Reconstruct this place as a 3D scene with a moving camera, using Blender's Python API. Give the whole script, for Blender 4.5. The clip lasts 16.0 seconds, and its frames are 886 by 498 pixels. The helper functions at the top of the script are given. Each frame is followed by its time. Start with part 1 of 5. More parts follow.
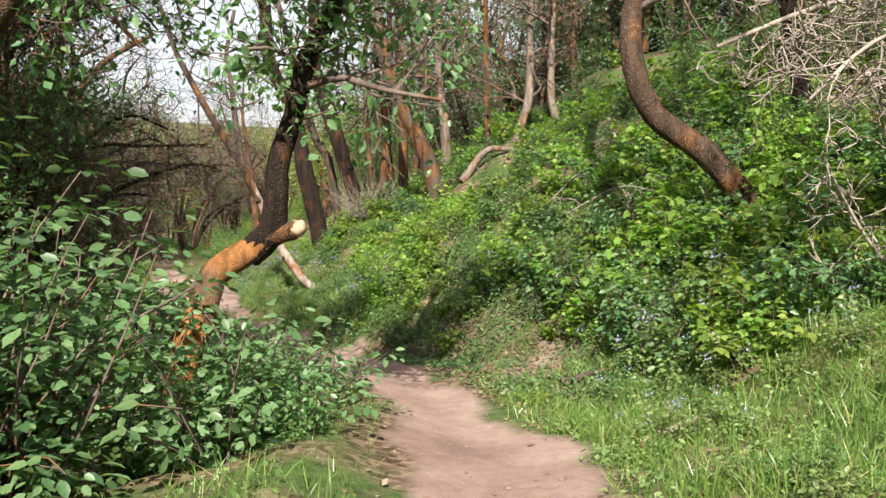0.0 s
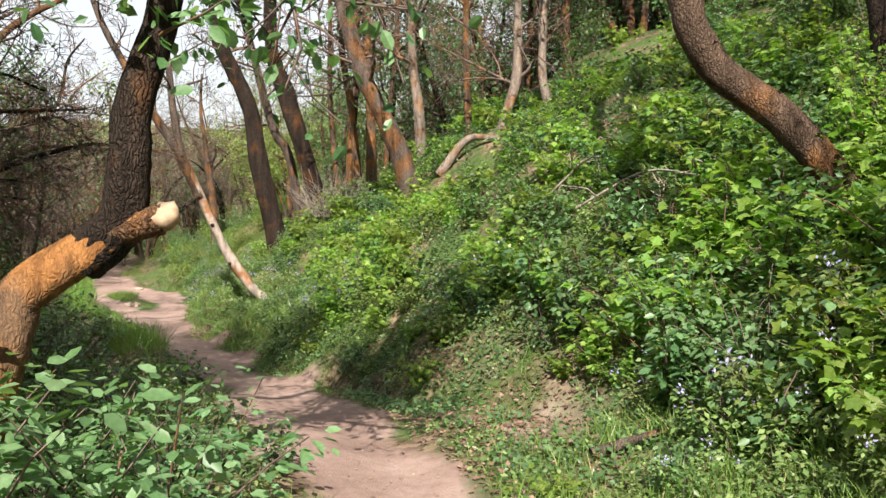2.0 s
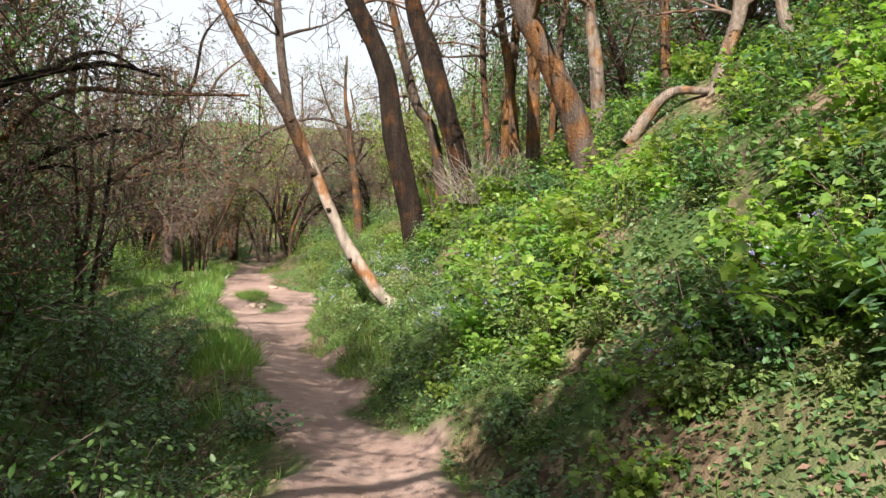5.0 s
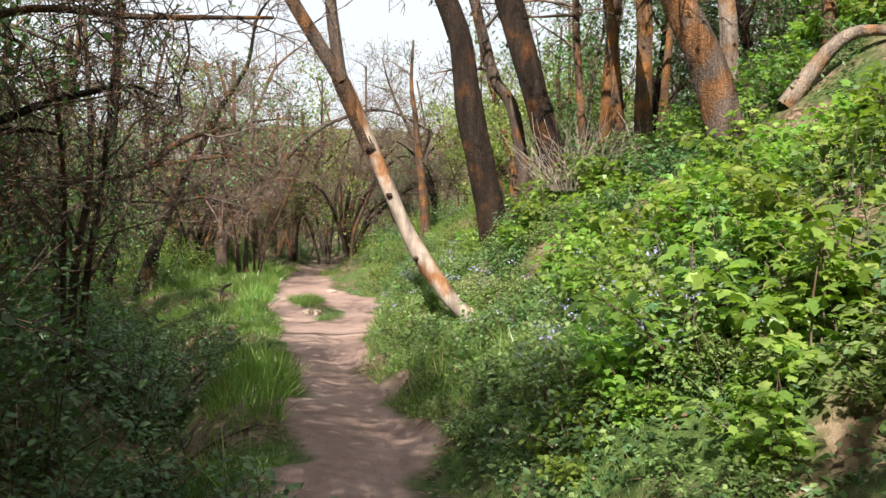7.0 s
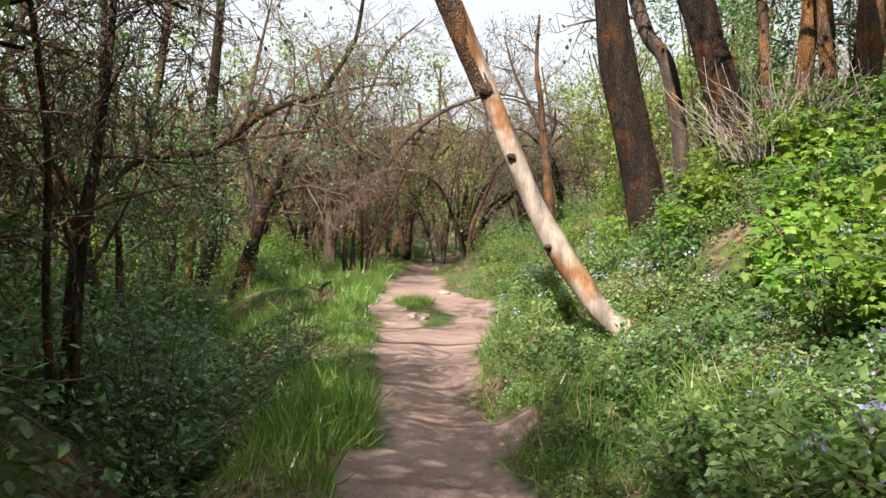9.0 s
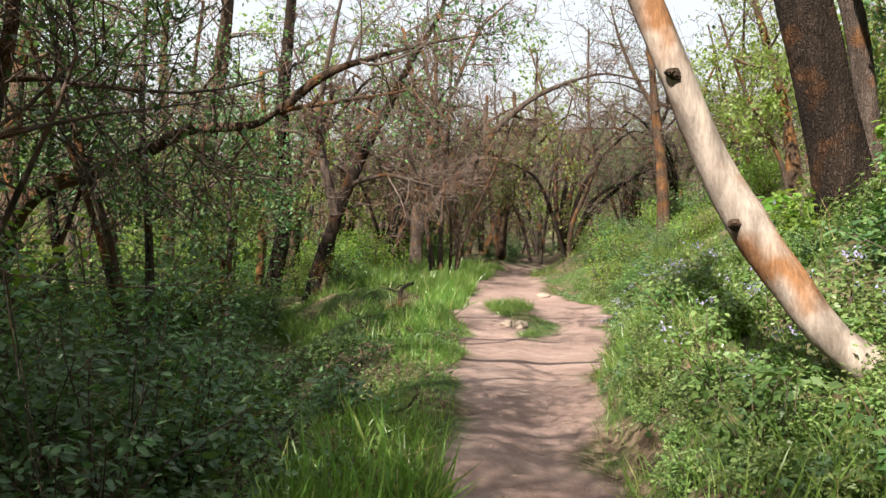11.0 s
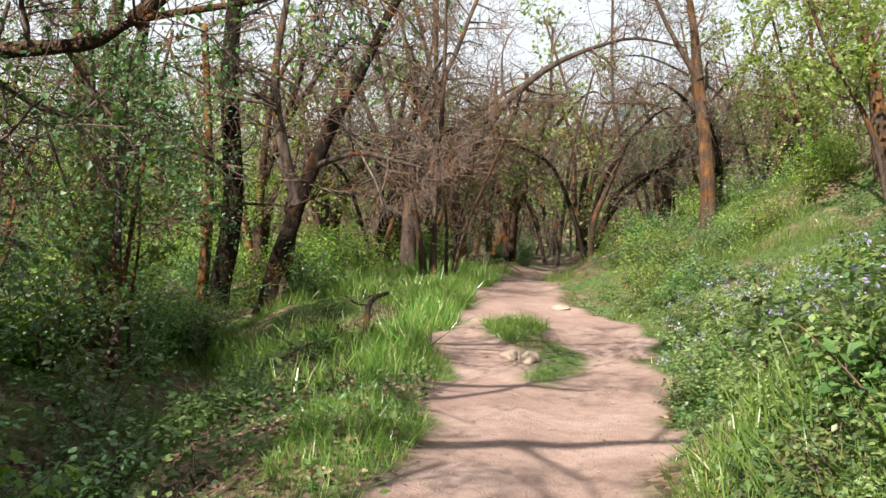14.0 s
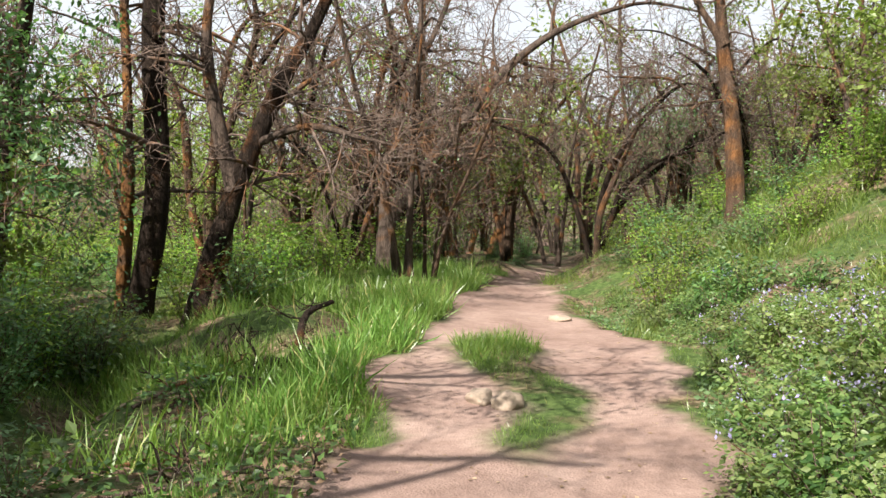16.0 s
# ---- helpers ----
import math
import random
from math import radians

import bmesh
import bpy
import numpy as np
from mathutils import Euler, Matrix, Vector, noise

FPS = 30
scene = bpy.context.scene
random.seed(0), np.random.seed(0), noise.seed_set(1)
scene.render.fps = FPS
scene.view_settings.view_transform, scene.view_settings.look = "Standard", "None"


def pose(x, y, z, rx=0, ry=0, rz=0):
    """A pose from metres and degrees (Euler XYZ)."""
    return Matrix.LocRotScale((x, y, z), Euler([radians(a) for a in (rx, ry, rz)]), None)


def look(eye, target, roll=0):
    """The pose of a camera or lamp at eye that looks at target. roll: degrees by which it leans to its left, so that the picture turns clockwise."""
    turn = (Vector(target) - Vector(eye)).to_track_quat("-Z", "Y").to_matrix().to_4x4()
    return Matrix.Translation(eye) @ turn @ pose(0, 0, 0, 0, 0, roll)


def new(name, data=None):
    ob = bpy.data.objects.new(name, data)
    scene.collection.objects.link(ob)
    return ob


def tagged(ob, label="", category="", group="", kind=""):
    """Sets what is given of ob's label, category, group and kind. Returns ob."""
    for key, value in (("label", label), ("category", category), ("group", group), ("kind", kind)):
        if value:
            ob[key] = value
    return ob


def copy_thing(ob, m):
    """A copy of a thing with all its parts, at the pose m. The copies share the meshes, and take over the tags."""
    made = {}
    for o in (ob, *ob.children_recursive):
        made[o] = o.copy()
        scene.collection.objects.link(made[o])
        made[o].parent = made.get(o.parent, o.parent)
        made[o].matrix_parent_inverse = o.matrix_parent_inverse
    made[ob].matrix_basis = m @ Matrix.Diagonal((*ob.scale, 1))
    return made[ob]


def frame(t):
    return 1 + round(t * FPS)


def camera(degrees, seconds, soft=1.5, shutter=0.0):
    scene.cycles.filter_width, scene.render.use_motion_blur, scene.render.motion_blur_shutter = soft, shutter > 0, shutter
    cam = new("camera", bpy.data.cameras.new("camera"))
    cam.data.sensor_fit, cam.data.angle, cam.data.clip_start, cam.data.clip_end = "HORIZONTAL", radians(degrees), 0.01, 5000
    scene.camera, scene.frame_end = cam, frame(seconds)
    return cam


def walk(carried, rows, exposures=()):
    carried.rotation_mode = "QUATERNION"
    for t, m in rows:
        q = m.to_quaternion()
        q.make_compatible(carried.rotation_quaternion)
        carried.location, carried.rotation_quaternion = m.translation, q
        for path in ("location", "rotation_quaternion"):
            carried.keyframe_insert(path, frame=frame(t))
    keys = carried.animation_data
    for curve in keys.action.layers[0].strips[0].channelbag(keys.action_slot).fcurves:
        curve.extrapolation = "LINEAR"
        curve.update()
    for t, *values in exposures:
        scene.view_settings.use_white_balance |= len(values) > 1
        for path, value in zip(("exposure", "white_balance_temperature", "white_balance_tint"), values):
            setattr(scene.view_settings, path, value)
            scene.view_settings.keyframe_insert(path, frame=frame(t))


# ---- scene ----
cam = camera(56.6, 16.0, soft=1.5)
METRES, EYE, TILT, LEAN, TURN = 25.0, 1.4, -4.5, 0.0, 0.0
ROWS = [
    (0.0, 0.0, 0.0, 0.0, -0.0, 0.0, -0.0),
    (0.5, -0.0008, 0.0318, -0.0027, -0.75, 0.14, -0.08),
    (1.0, 0.0013, 0.0615, -0.0018, -1.33, 0.26, -0.04),
    (1.5, 0.0011, 0.0893, 0.0005, -1.65, 0.32, -0.11),
    (2.0, 0.0016, 0.1188, -0.0007, -1.72, 0.38, -0.07),
    (2.5, 0.0019, 0.1496, 0.0006, -1.61, 0.29, -0.01),
    (3.0, 0.0012, 0.1794, -0.0012, -1.12, 0.4, -0.17),
    (3.5, 0.0009, 0.2098, -0.002, 1.29, 0.52, -0.42),
    (4.0, -0.0026, 0.239, -0.0026, 4.4, 0.51, -0.7),
    (4.5, -0.0062, 0.2697, -0.004, 6.58, 0.49, -0.91),
    (5.0, -0.0131, 0.3022, -0.0051, 9.0, 0.47, -1.11),
    (7.5, -0.0541, 0.4531, -0.0091, 14.19, 0.66, -1.44),
    (8.0, -0.0618, 0.4858, -0.0108, 15.35, 0.69, -1.56),
    (8.5, -0.0719, 0.517, -0.0129, 17.95, 0.63, -1.88),
    (9.0, -0.0853, 0.5461, -0.014, 21.86, 0.54, -2.26),
    (9.5, -0.0991, 0.5747, -0.0162, 26.28, 0.41, -2.56),
    (12.0, -0.1565, 0.7125, -0.0174, 28.68, 0.41, -2.32),
    (12.5, -0.169, 0.7428, -0.0167, 28.86, 0.39, -2.41),
    (13.0, -0.1827, 0.7695, -0.0165, 29.0, 0.4, -2.49),
    (13.5, -0.1946, 0.7981, -0.017, 29.26, 0.43, -2.38),
    (14.0, -0.2053, 0.8306, -0.0178, 29.44, 0.43, -2.32),
    (14.5, -0.217, 0.8586, -0.0179, 29.5, 0.42, -2.4),
    (15.0, -0.2282, 0.8916, -0.0175, 29.61, 0.38, -2.34),
    (15.5, -0.2402, 0.9239, -0.0181, 29.67, 0.39, -2.28),
    (16.0, -0.2495, 0.9549, -0.0184, 29.77, 0.43, -2.27),
]
walk(cam, [(t, pose(0, 0, EYE, TILT, LEAN, TURN) @ pose(METRES * x, METRES * y, METRES * z, 90 + pitch, roll, yaw)) for t, x, y, z, yaw, pitch, roll in ROWS],
     exposures=[(0.0, 1.3), (16.0, 1.3)])

# ---- daylight ----
SUN_TRAVEL = Vector((0.06, 1.0, -0.92)).normalized()
SUN_ELEVATION = math.asin(-SUN_TRAVEL.z)
world = bpy.data.worlds.new("sky")
scene.world = world
world.use_nodes = True
wn = world.node_tree
sky = wn.nodes.new("ShaderNodeTexSky")
sky.sky_type = "NISHITA"
sky.sun_disc = False
sky.sun_elevation = SUN_ELEVATION
sky.sun_rotation = math.atan2(-SUN_TRAVEL.x, -SUN_TRAVEL.y)
sky.dust_density = 3.0
sky.air_density = 1.0
background = wn.nodes["Background"]
background.inputs["Strength"].default_value = 0.05
veil = wn.nodes.new("ShaderNodeMix")  # thin high cloud over the blue
veil.data_type = "RGBA"
veil.inputs[0].default_value = 0.7
veil.inputs[7].default_value = (10.2, 10.5, 10.8, 1)
wn.links.new(sky.outputs[0], veil.inputs[6])
wn.links.new(veil.outputs[2], background.inputs["Color"])
sun_data = bpy.data.lights.new("sun", "SUN")
sun_data.energy = 5.0
sun_data.angle = radians(0.53)
sun_data.color = (1.0, 0.93, 0.82)
sun = new("sun", sun_data)
sun.matrix_world = look((0, 0, 30), Vector((0, 0, 30)) + SUN_TRAVEL)


# ---- materials ----
def material(name):
    m = bpy.data.materials.new(name)
    m.use_nodes = True
    nt = m.node_tree
    nt.nodes.clear()
    out = nt.nodes.new("ShaderNodeOutputMaterial")
    return m, nt, out


def node(nt, kind, values=(), operation="", feature="", data_type="", blend_type="", attribute_name=""):
    n = nt.nodes.new(kind)
    if operation:
        n.operation = operation
    if feature:
        n.feature = feature
    if data_type:
        n.data_type = data_type
    if blend_type:
        n.blend_type = blend_type
    if attribute_name:
        n.attribute_name = attribute_name
    for key, value in values:
        if isinstance(value, bpy.types.NodeSocket):
            nt.links.new(value, n.inputs[key])
        else:
            n.inputs[key].default_value = value
    return n


def ramp(nt, fac, stops):
    n = nt.nodes.new("ShaderNodeValToRGB")
    el = n.color_ramp.elements
    while len(el) < len(stops):
        el.new(0.5)
    for e, (p, c) in zip(el, stops):
        e.position, e.color = p, (*c, 1)
    nt.links.new(fac, n.inputs[0])
    return n.outputs[0]


def mix(nt, fac, a, b, blend="MIX"):
    n = node(nt, "ShaderNodeMix", data_type="RGBA", blend_type=blend)
    for i, v in ((0, fac), (6, a), (7, b)):
        if isinstance(v, bpy.types.NodeSocket):
            nt.links.new(v, n.inputs[i])
        else:
            n.inputs[i].default_value = v if i == 0 else (*v, 1)
    return n.outputs[2]


def leaf_material(name, stops, through_light=0.4, rough=0.45, hue=0.04):
    m, nt, out = material(name)
    geo = node(nt, "ShaderNodeNewGeometry")
    info = node(nt, "ShaderNodeObjectInfo")
    colour = ramp(nt, geo.outputs["Random Per Island"], stops)
    h = node(nt, "ShaderNodeMath", [(0, info.outputs["Random"]), (1, hue)], operation="MULTIPLY")
    h2 = node(nt, "ShaderNodeMath", [(0, h.outputs[0]), (1, 0.5 - hue / 2)], operation="ADD")
    v = node(nt, "ShaderNodeMath", [(0, info.outputs["Random"]), (1, 0.5)], operation="MULTIPLY")
    v2 = node(nt, "ShaderNodeMath", [(0, v.outputs[0]), (1, 0.75)], operation="ADD")
    hsv = node(nt, "ShaderNodeHueSaturation", [("Hue", h2.outputs[0]), ("Value", v2.outputs[0]), ("Color", colour)])
    tex = node(nt, "ShaderNodeTexCoord")
    noi = node(nt, "ShaderNodeTexNoise", [("Vector", tex.outputs["Object"]), ("Scale", 60.0), ("Detail", 2.0)])
    col = mix(nt, 0.35, hsv.outputs[0], ramp(nt, noi.outputs[0], [(0.3, (0.25, 0.25, 0.25)), (0.7, (1, 1, 1))]), "MULTIPLY")
    p = node(nt, "ShaderNodeBsdfPrincipled", [("Base Color", col), ("Roughness", rough - 0.03), ("Specular IOR Level", 0.45)])
    warm = mix(nt, 1.0, col, (1.4, 1.5, 0.7), "MULTIPLY")
    tr = node(nt, "ShaderNodeBsdfTranslucent", [("Color", warm)])
    mx = node(nt, "ShaderNodeMixShader", [(0, through_light), (1, p.outputs[0]), (2, tr.outputs[0])])
    nt.links.new(mx.outputs[0], out.inputs[0])
    return m


def bark_material(name, dark, light, patch=None, amount=0.5, ridge=0.5, scale=1.0, moss=None):
    m, nt, out = material(name)
    tex = node(nt, "ShaderNodeTexCoord")
    info = node(nt, "ShaderNodeObjectInfo")
    mp = node(nt, "ShaderNodeMapping", [("Vector", tex.outputs["Object"]), ("Scale", (24 * scale, 24 * scale, 3.4 * scale))])
    big = node(nt, "ShaderNodeTexNoise", [("Vector", tex.outputs["Object"]), ("Scale", 2.0), ("Detail", 3.0), ("Roughness", 0.5)])
    warp = node(nt, "ShaderNodeTexNoise", [("Vector", tex.outputs["Object"]), ("Scale", 9.0), ("Detail", 3.0)])
    amount_v = node(nt, "ShaderNodeVectorMath", [(0, warp.outputs["Color"]), (1, (2.6, 2.6, 2.6))], operation="MULTIPLY")
    bent_v = node(nt, "ShaderNodeVectorMath", [(0, mp.outputs[0]), (1, amount_v.outputs[0])], operation="ADD")
    cracks = node(nt, "ShaderNodeTexVoronoi", [("Vector", bent_v.outputs[0]), ("Scale", 1.6)], feature="DISTANCE_TO_EDGE")
    fine = node(nt, "ShaderNodeTexNoise", [("Vector", mp.outputs[0]), ("Scale", 4.0), ("Detail", 6.0), ("Roughness", 0.7)])
    col = ramp(nt, fine.outputs[0], [(0.3, dark), (0.7, light)])
    if patch:
        off = node(nt, "ShaderNodeMath", [(0, info.outputs["Random"]), (1, 0.12)], operation="MULTIPLY")
        add = node(nt, "ShaderNodeMath", [(0, big.outputs[0]), (1, off.outputs[0])], operation="ADD")
        mask = ramp(nt, add.outputs[0], [(0.62 - amount * 0.25, (0, 0, 0)), (0.74 - amount * 0.25, (1, 1, 1))])
        pc = ramp(nt, fine.outputs[0], [(0.3, tuple(c * 0.45 for c in patch)), (0.65, patch)])
        col = mix(nt, mask, col, pc)
    blotch = node(nt, "ShaderNodeTexNoise", [("Vector", mp.outputs[0]), ("Scale", 0.32), ("Detail", 4.0), ("Roughness", 0.6)])
    col = mix(nt, 0.75, col, ramp(nt, blotch.outputs[0], [(0.36, (0.28, 0.26, 0.25)), (0.52, (0.8, 0.8, 0.8)), (0.68, (1.25, 1.2, 1.15))]), "MULTIPLY")
    crack = ramp(nt, cracks.outputs[0], [(0.0, (0.3, 0.27, 0.25)), (0.30, (1, 1, 1))])
    col = mix(nt, ridge, col, crack, "MULTIPLY")
    h = mix(nt, 0.5, crack, fine.outputs[1], "MULTIPLY")
    bump = node(nt, "ShaderNodeBump", [("Strength", 0.9 if ridge > 0.1 else 0.2), ("Distance", 0.05 * ridge + 0.004), ("Height", h)])
    p = node(nt, "ShaderNodeBsdfPrincipled", [("Base Color", col), ("Roughness", 0.9), ("Specular IOR Level", 0.15), ("Normal", bump.outputs[0])])
    nt.links.new(p.outputs[0], out.inputs[0])
    return m


def ground_material(name):
    """Dry trodden soil where the attribute trodden is one, dark leaf mould and litter elsewhere."""
    m, nt, out = material(name)
    tex = node(nt, "ShaderNodeTexCoord")
    pos = tex.outputs["Object"]
    att = node(nt, "ShaderNodeAttribute", attribute_name="trodden")
    big = node(nt, "ShaderNodeTexNoise", [("Vector", pos), ("Scale", 0.9), ("Detail", 6.0), ("Roughness", 0.6)])
    mid = node(nt, "ShaderNodeTexNoise", [("Vector", pos), ("Scale", 9.0), ("Detail", 8.0), ("Roughness", 0.7)])
    grit = node(nt, "ShaderNodeTexVoronoi", [("Vector", pos), ("Scale", 55.0), ("Randomness", 1.0)])
    dirt = ramp(nt, big.outputs[0], [(0.3, (0.205, 0.138, 0.118)), (0.5, (0.29, 0.203, 0.175)), (0.7, (0.375, 0.275, 0.24))])
    dirt = mix(nt, 0.55, dirt, ramp(nt, mid.outputs[0], [(0.3, (0.55, 0.5, 0.47)), (0.62, (1, 1, 1))]), "MULTIPLY")
    dirt = mix(nt, 0.35, dirt, ramp(nt, grit.outputs["Distance"], [(0.1, (0.6, 0.58, 0.55)), (0.5, (1, 1, 1))]), "MULTIPLY")
    lit = node(nt, "ShaderNodeTexVoronoi", [("Vector", pos), ("Scale", 16.0)])
    litter = ramp(nt, lit.outputs["Color"], [(0.2, (0.05, 0.035, 0.022)), (0.5, (0.12, 0.085, 0.055)), (0.8, (0.22, 0.16, 0.11))])
    green = ramp(nt, mid.outputs[0], [(0.4, (0.035, 0.06, 0.018)), (0.65, (0.09, 0.13, 0.04))])
    litter = mix(nt, ramp(nt, big.outputs[0], [(0.42, (0, 0, 0)), (0.56, (1, 1, 1))]), litter, green)
    col = mix(nt, att.outputs["Fac"], litter, dirt)
    hgt = mix(nt, 0.5, mid.outputs[1], grit.outputs["Distance"])
    bump = node(nt, "ShaderNodeBump", [("Strength", 0.6), ("Distance", 0.02), ("Height", hgt)])
    p = node(nt, "ShaderNodeBsdfPrincipled", [("Base Color", col), ("Roughness", 0.95), ("Specular IOR Level", 0.1), ("Normal", bump.outputs[0])])
    nt.links.new(p.outputs[0], out.inputs[0])
    return m


def stone_material(name, a, b):
    m, nt, out = material(name)
    tex = node(nt, "ShaderNodeTexCoord")
    n1 = node(nt, "ShaderNodeTexNoise", [("Vector", tex.outputs["Object"]), ("Scale", 14.0), ("Detail", 8.0), ("Roughness", 0.7)])
    col = ramp(nt, n1.outputs[0], [(0.3, a), (0.7, b)])
    bump = node(nt, "ShaderNodeBump", [("Strength", 0.5), ("Distance", 0.01), ("Height", n1.outputs[0])])
    p = node(nt, "ShaderNodeBsdfPrincipled", [("Base Color", col), ("Roughness", 0.85), ("Normal", bump.outputs[0])])
    nt.links.new(p.outputs[0], out.inputs[0])
    return m


SOIL = ground_material("soil")
# dark brown bark, its colour lowered further to hold the canopy's shade
BARK_DARK_SHADED = bark_material("bark_dark_shaded", (0.018, 0.013, 0.010), (0.075, 0.052, 0.04), (0.17, 0.08, 0.036), -0.05, 0.7)
BARK_ORANGE = bark_material("bark_orange", (0.075, 0.048, 0.032), (0.24, 0.165, 0.12), (0.40, 0.19, 0.07), 0.38, 0.55)
BARK_LICHEN = bark_material("bark_lichen", (0.075, 0.048, 0.032), (0.22, 0.13, 0.075), (0.44, 0.20, 0.07), 0.8, 0.15)
BARK_BROWN = bark_material("bark_brown", (0.065, 0.043, 0.032), (0.21, 0.14, 0.10), (0.34, 0.165, 0.07), 0.2, 0.6)
BARK_GREY = bark_material("bark_grey", (0.06, 0.045, 0.038), (0.23, 0.175, 0.145), (0.30, 0.15, 0.07), 0.2, 0.5)
BARK_PALE = bark_material("bark_pale", (0.30, 0.24, 0.20), (0.56, 0.47, 0.41), (0.36, 0.18, 0.09), 0.34, 0.08, 0.6)
BARK_LIGHT = bark_material("bark_light", (0.15, 0.115, 0.095), (0.40, 0.325, 0.275), (0.32, 0.17, 0.08), 0.1, 0.3)
TWIG = bark_material("twig_bark", (0.08, 0.058, 0.048), (0.23, 0.175, 0.15), (0.26, 0.14, 0.08), 0.2, 0.1)
TWIG_PALE = bark_material("dead_twig_bark", (0.22, 0.18, 0.15), (0.46, 0.40, 0.35), None, 0, 0.1)
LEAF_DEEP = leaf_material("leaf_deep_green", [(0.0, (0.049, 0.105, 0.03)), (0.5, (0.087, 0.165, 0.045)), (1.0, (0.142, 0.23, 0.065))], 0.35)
LEAF_BRIGHT = leaf_material("leaf_yellow_green", [(0.0, (0.109, 0.21, 0.037)), (0.5, (0.207, 0.33, 0.055)), (1.0, (0.338, 0.44, 0.112))], 0.48)
LEAF_MID = leaf_material("leaf_mid_green", [(0.0, (0.055, 0.12, 0.047)), (0.5, (0.098, 0.19, 0.074)), (1.0, (0.164, 0.27, 0.112))], 0.35)
LEAF_OLIVE = leaf_material("leaf_dull_green", [(0.0, (0.04, 0.07, 0.039)), (0.5, (0.07, 0.12, 0.062)), (1.0, (0.13, 0.18, 0.093))], 0.35)
LEAF_BLUE = leaf_material("leaf_grey_green", [(0.0, (0.109, 0.18, 0.055)), (0.5, (0.185, 0.27, 0.085)), (1.0, (0.294, 0.37, 0.14))], 0.4)
LEAF_FRESH = leaf_material("leaf_fresh_green", [(0.0, (0.087, 0.17, 0.065)), (0.5, (0.142, 0.25, 0.102)), (1.0, (0.218, 0.33, 0.167))], 0.42)
LEAF_SPRING = leaf_material("leaf_spring", [(0.0, (0.13, 0.20, 0.046)), (0.5, (0.22, 0.31, 0.078)), (1.0, (0.34, 0.42, 0.155))], 0.48)
GRASS = leaf_material("grass_blade", [(0.0, (0.098, 0.17, 0.035)), (0.5, (0.153, 0.25, 0.055)), (0.92, (0.251, 0.35, 0.10)), (1.0, (0.458, 0.37, 0.19))], 0.4, 0.35)
PETAL = leaf_material("petal_lilac", [(0.0, (0.28, 0.26, 0.58)), (1.0, (0.50, 0.47, 0.76))], 0.3)
LITTER = leaf_material("dead_leaf", [(0.0, (0.14, 0.085, 0.05)), (0.6, (0.26, 0.17, 0.11)), (1.0, (0.40, 0.29, 0.21))], 0.1, 0.8)
STONE = stone_material("stone", (0.20, 0.155, 0.12), (0.38, 0.30, 0.235))
WOOD_RAW = stone_material("torn_wood", (0.22, 0.13, 0.075), (0.50, 0.37, 0.25))


# ---- geometry helpers ----
def mesh_from(name, verts, tris, mat, smooth=True):
    me = bpy.data.meshes.new(name)
    verts, tris = np.asarray(verts, np.float32), np.asarray(tris, np.int32)
    me.vertices.add(len(verts))
    me.vertices.foreach_set("co", verts.ravel())
    me.loops.add(tris.size)
    me.loops.foreach_set("vertex_index", tris.ravel())
    me.polygons.add(len(tris))
    me.polygons.foreach_set("loop_start", np.arange(0, tris.size, 3, dtype=np.int32))
    me.polygons.foreach_set("loop_total", np.full(len(tris), 3, np.int32))
    me.polygons.foreach_set("use_smooth", np.full(len(tris), smooth))
    me.update(calc_edges=True)
    me.materials.append(mat)
    return me


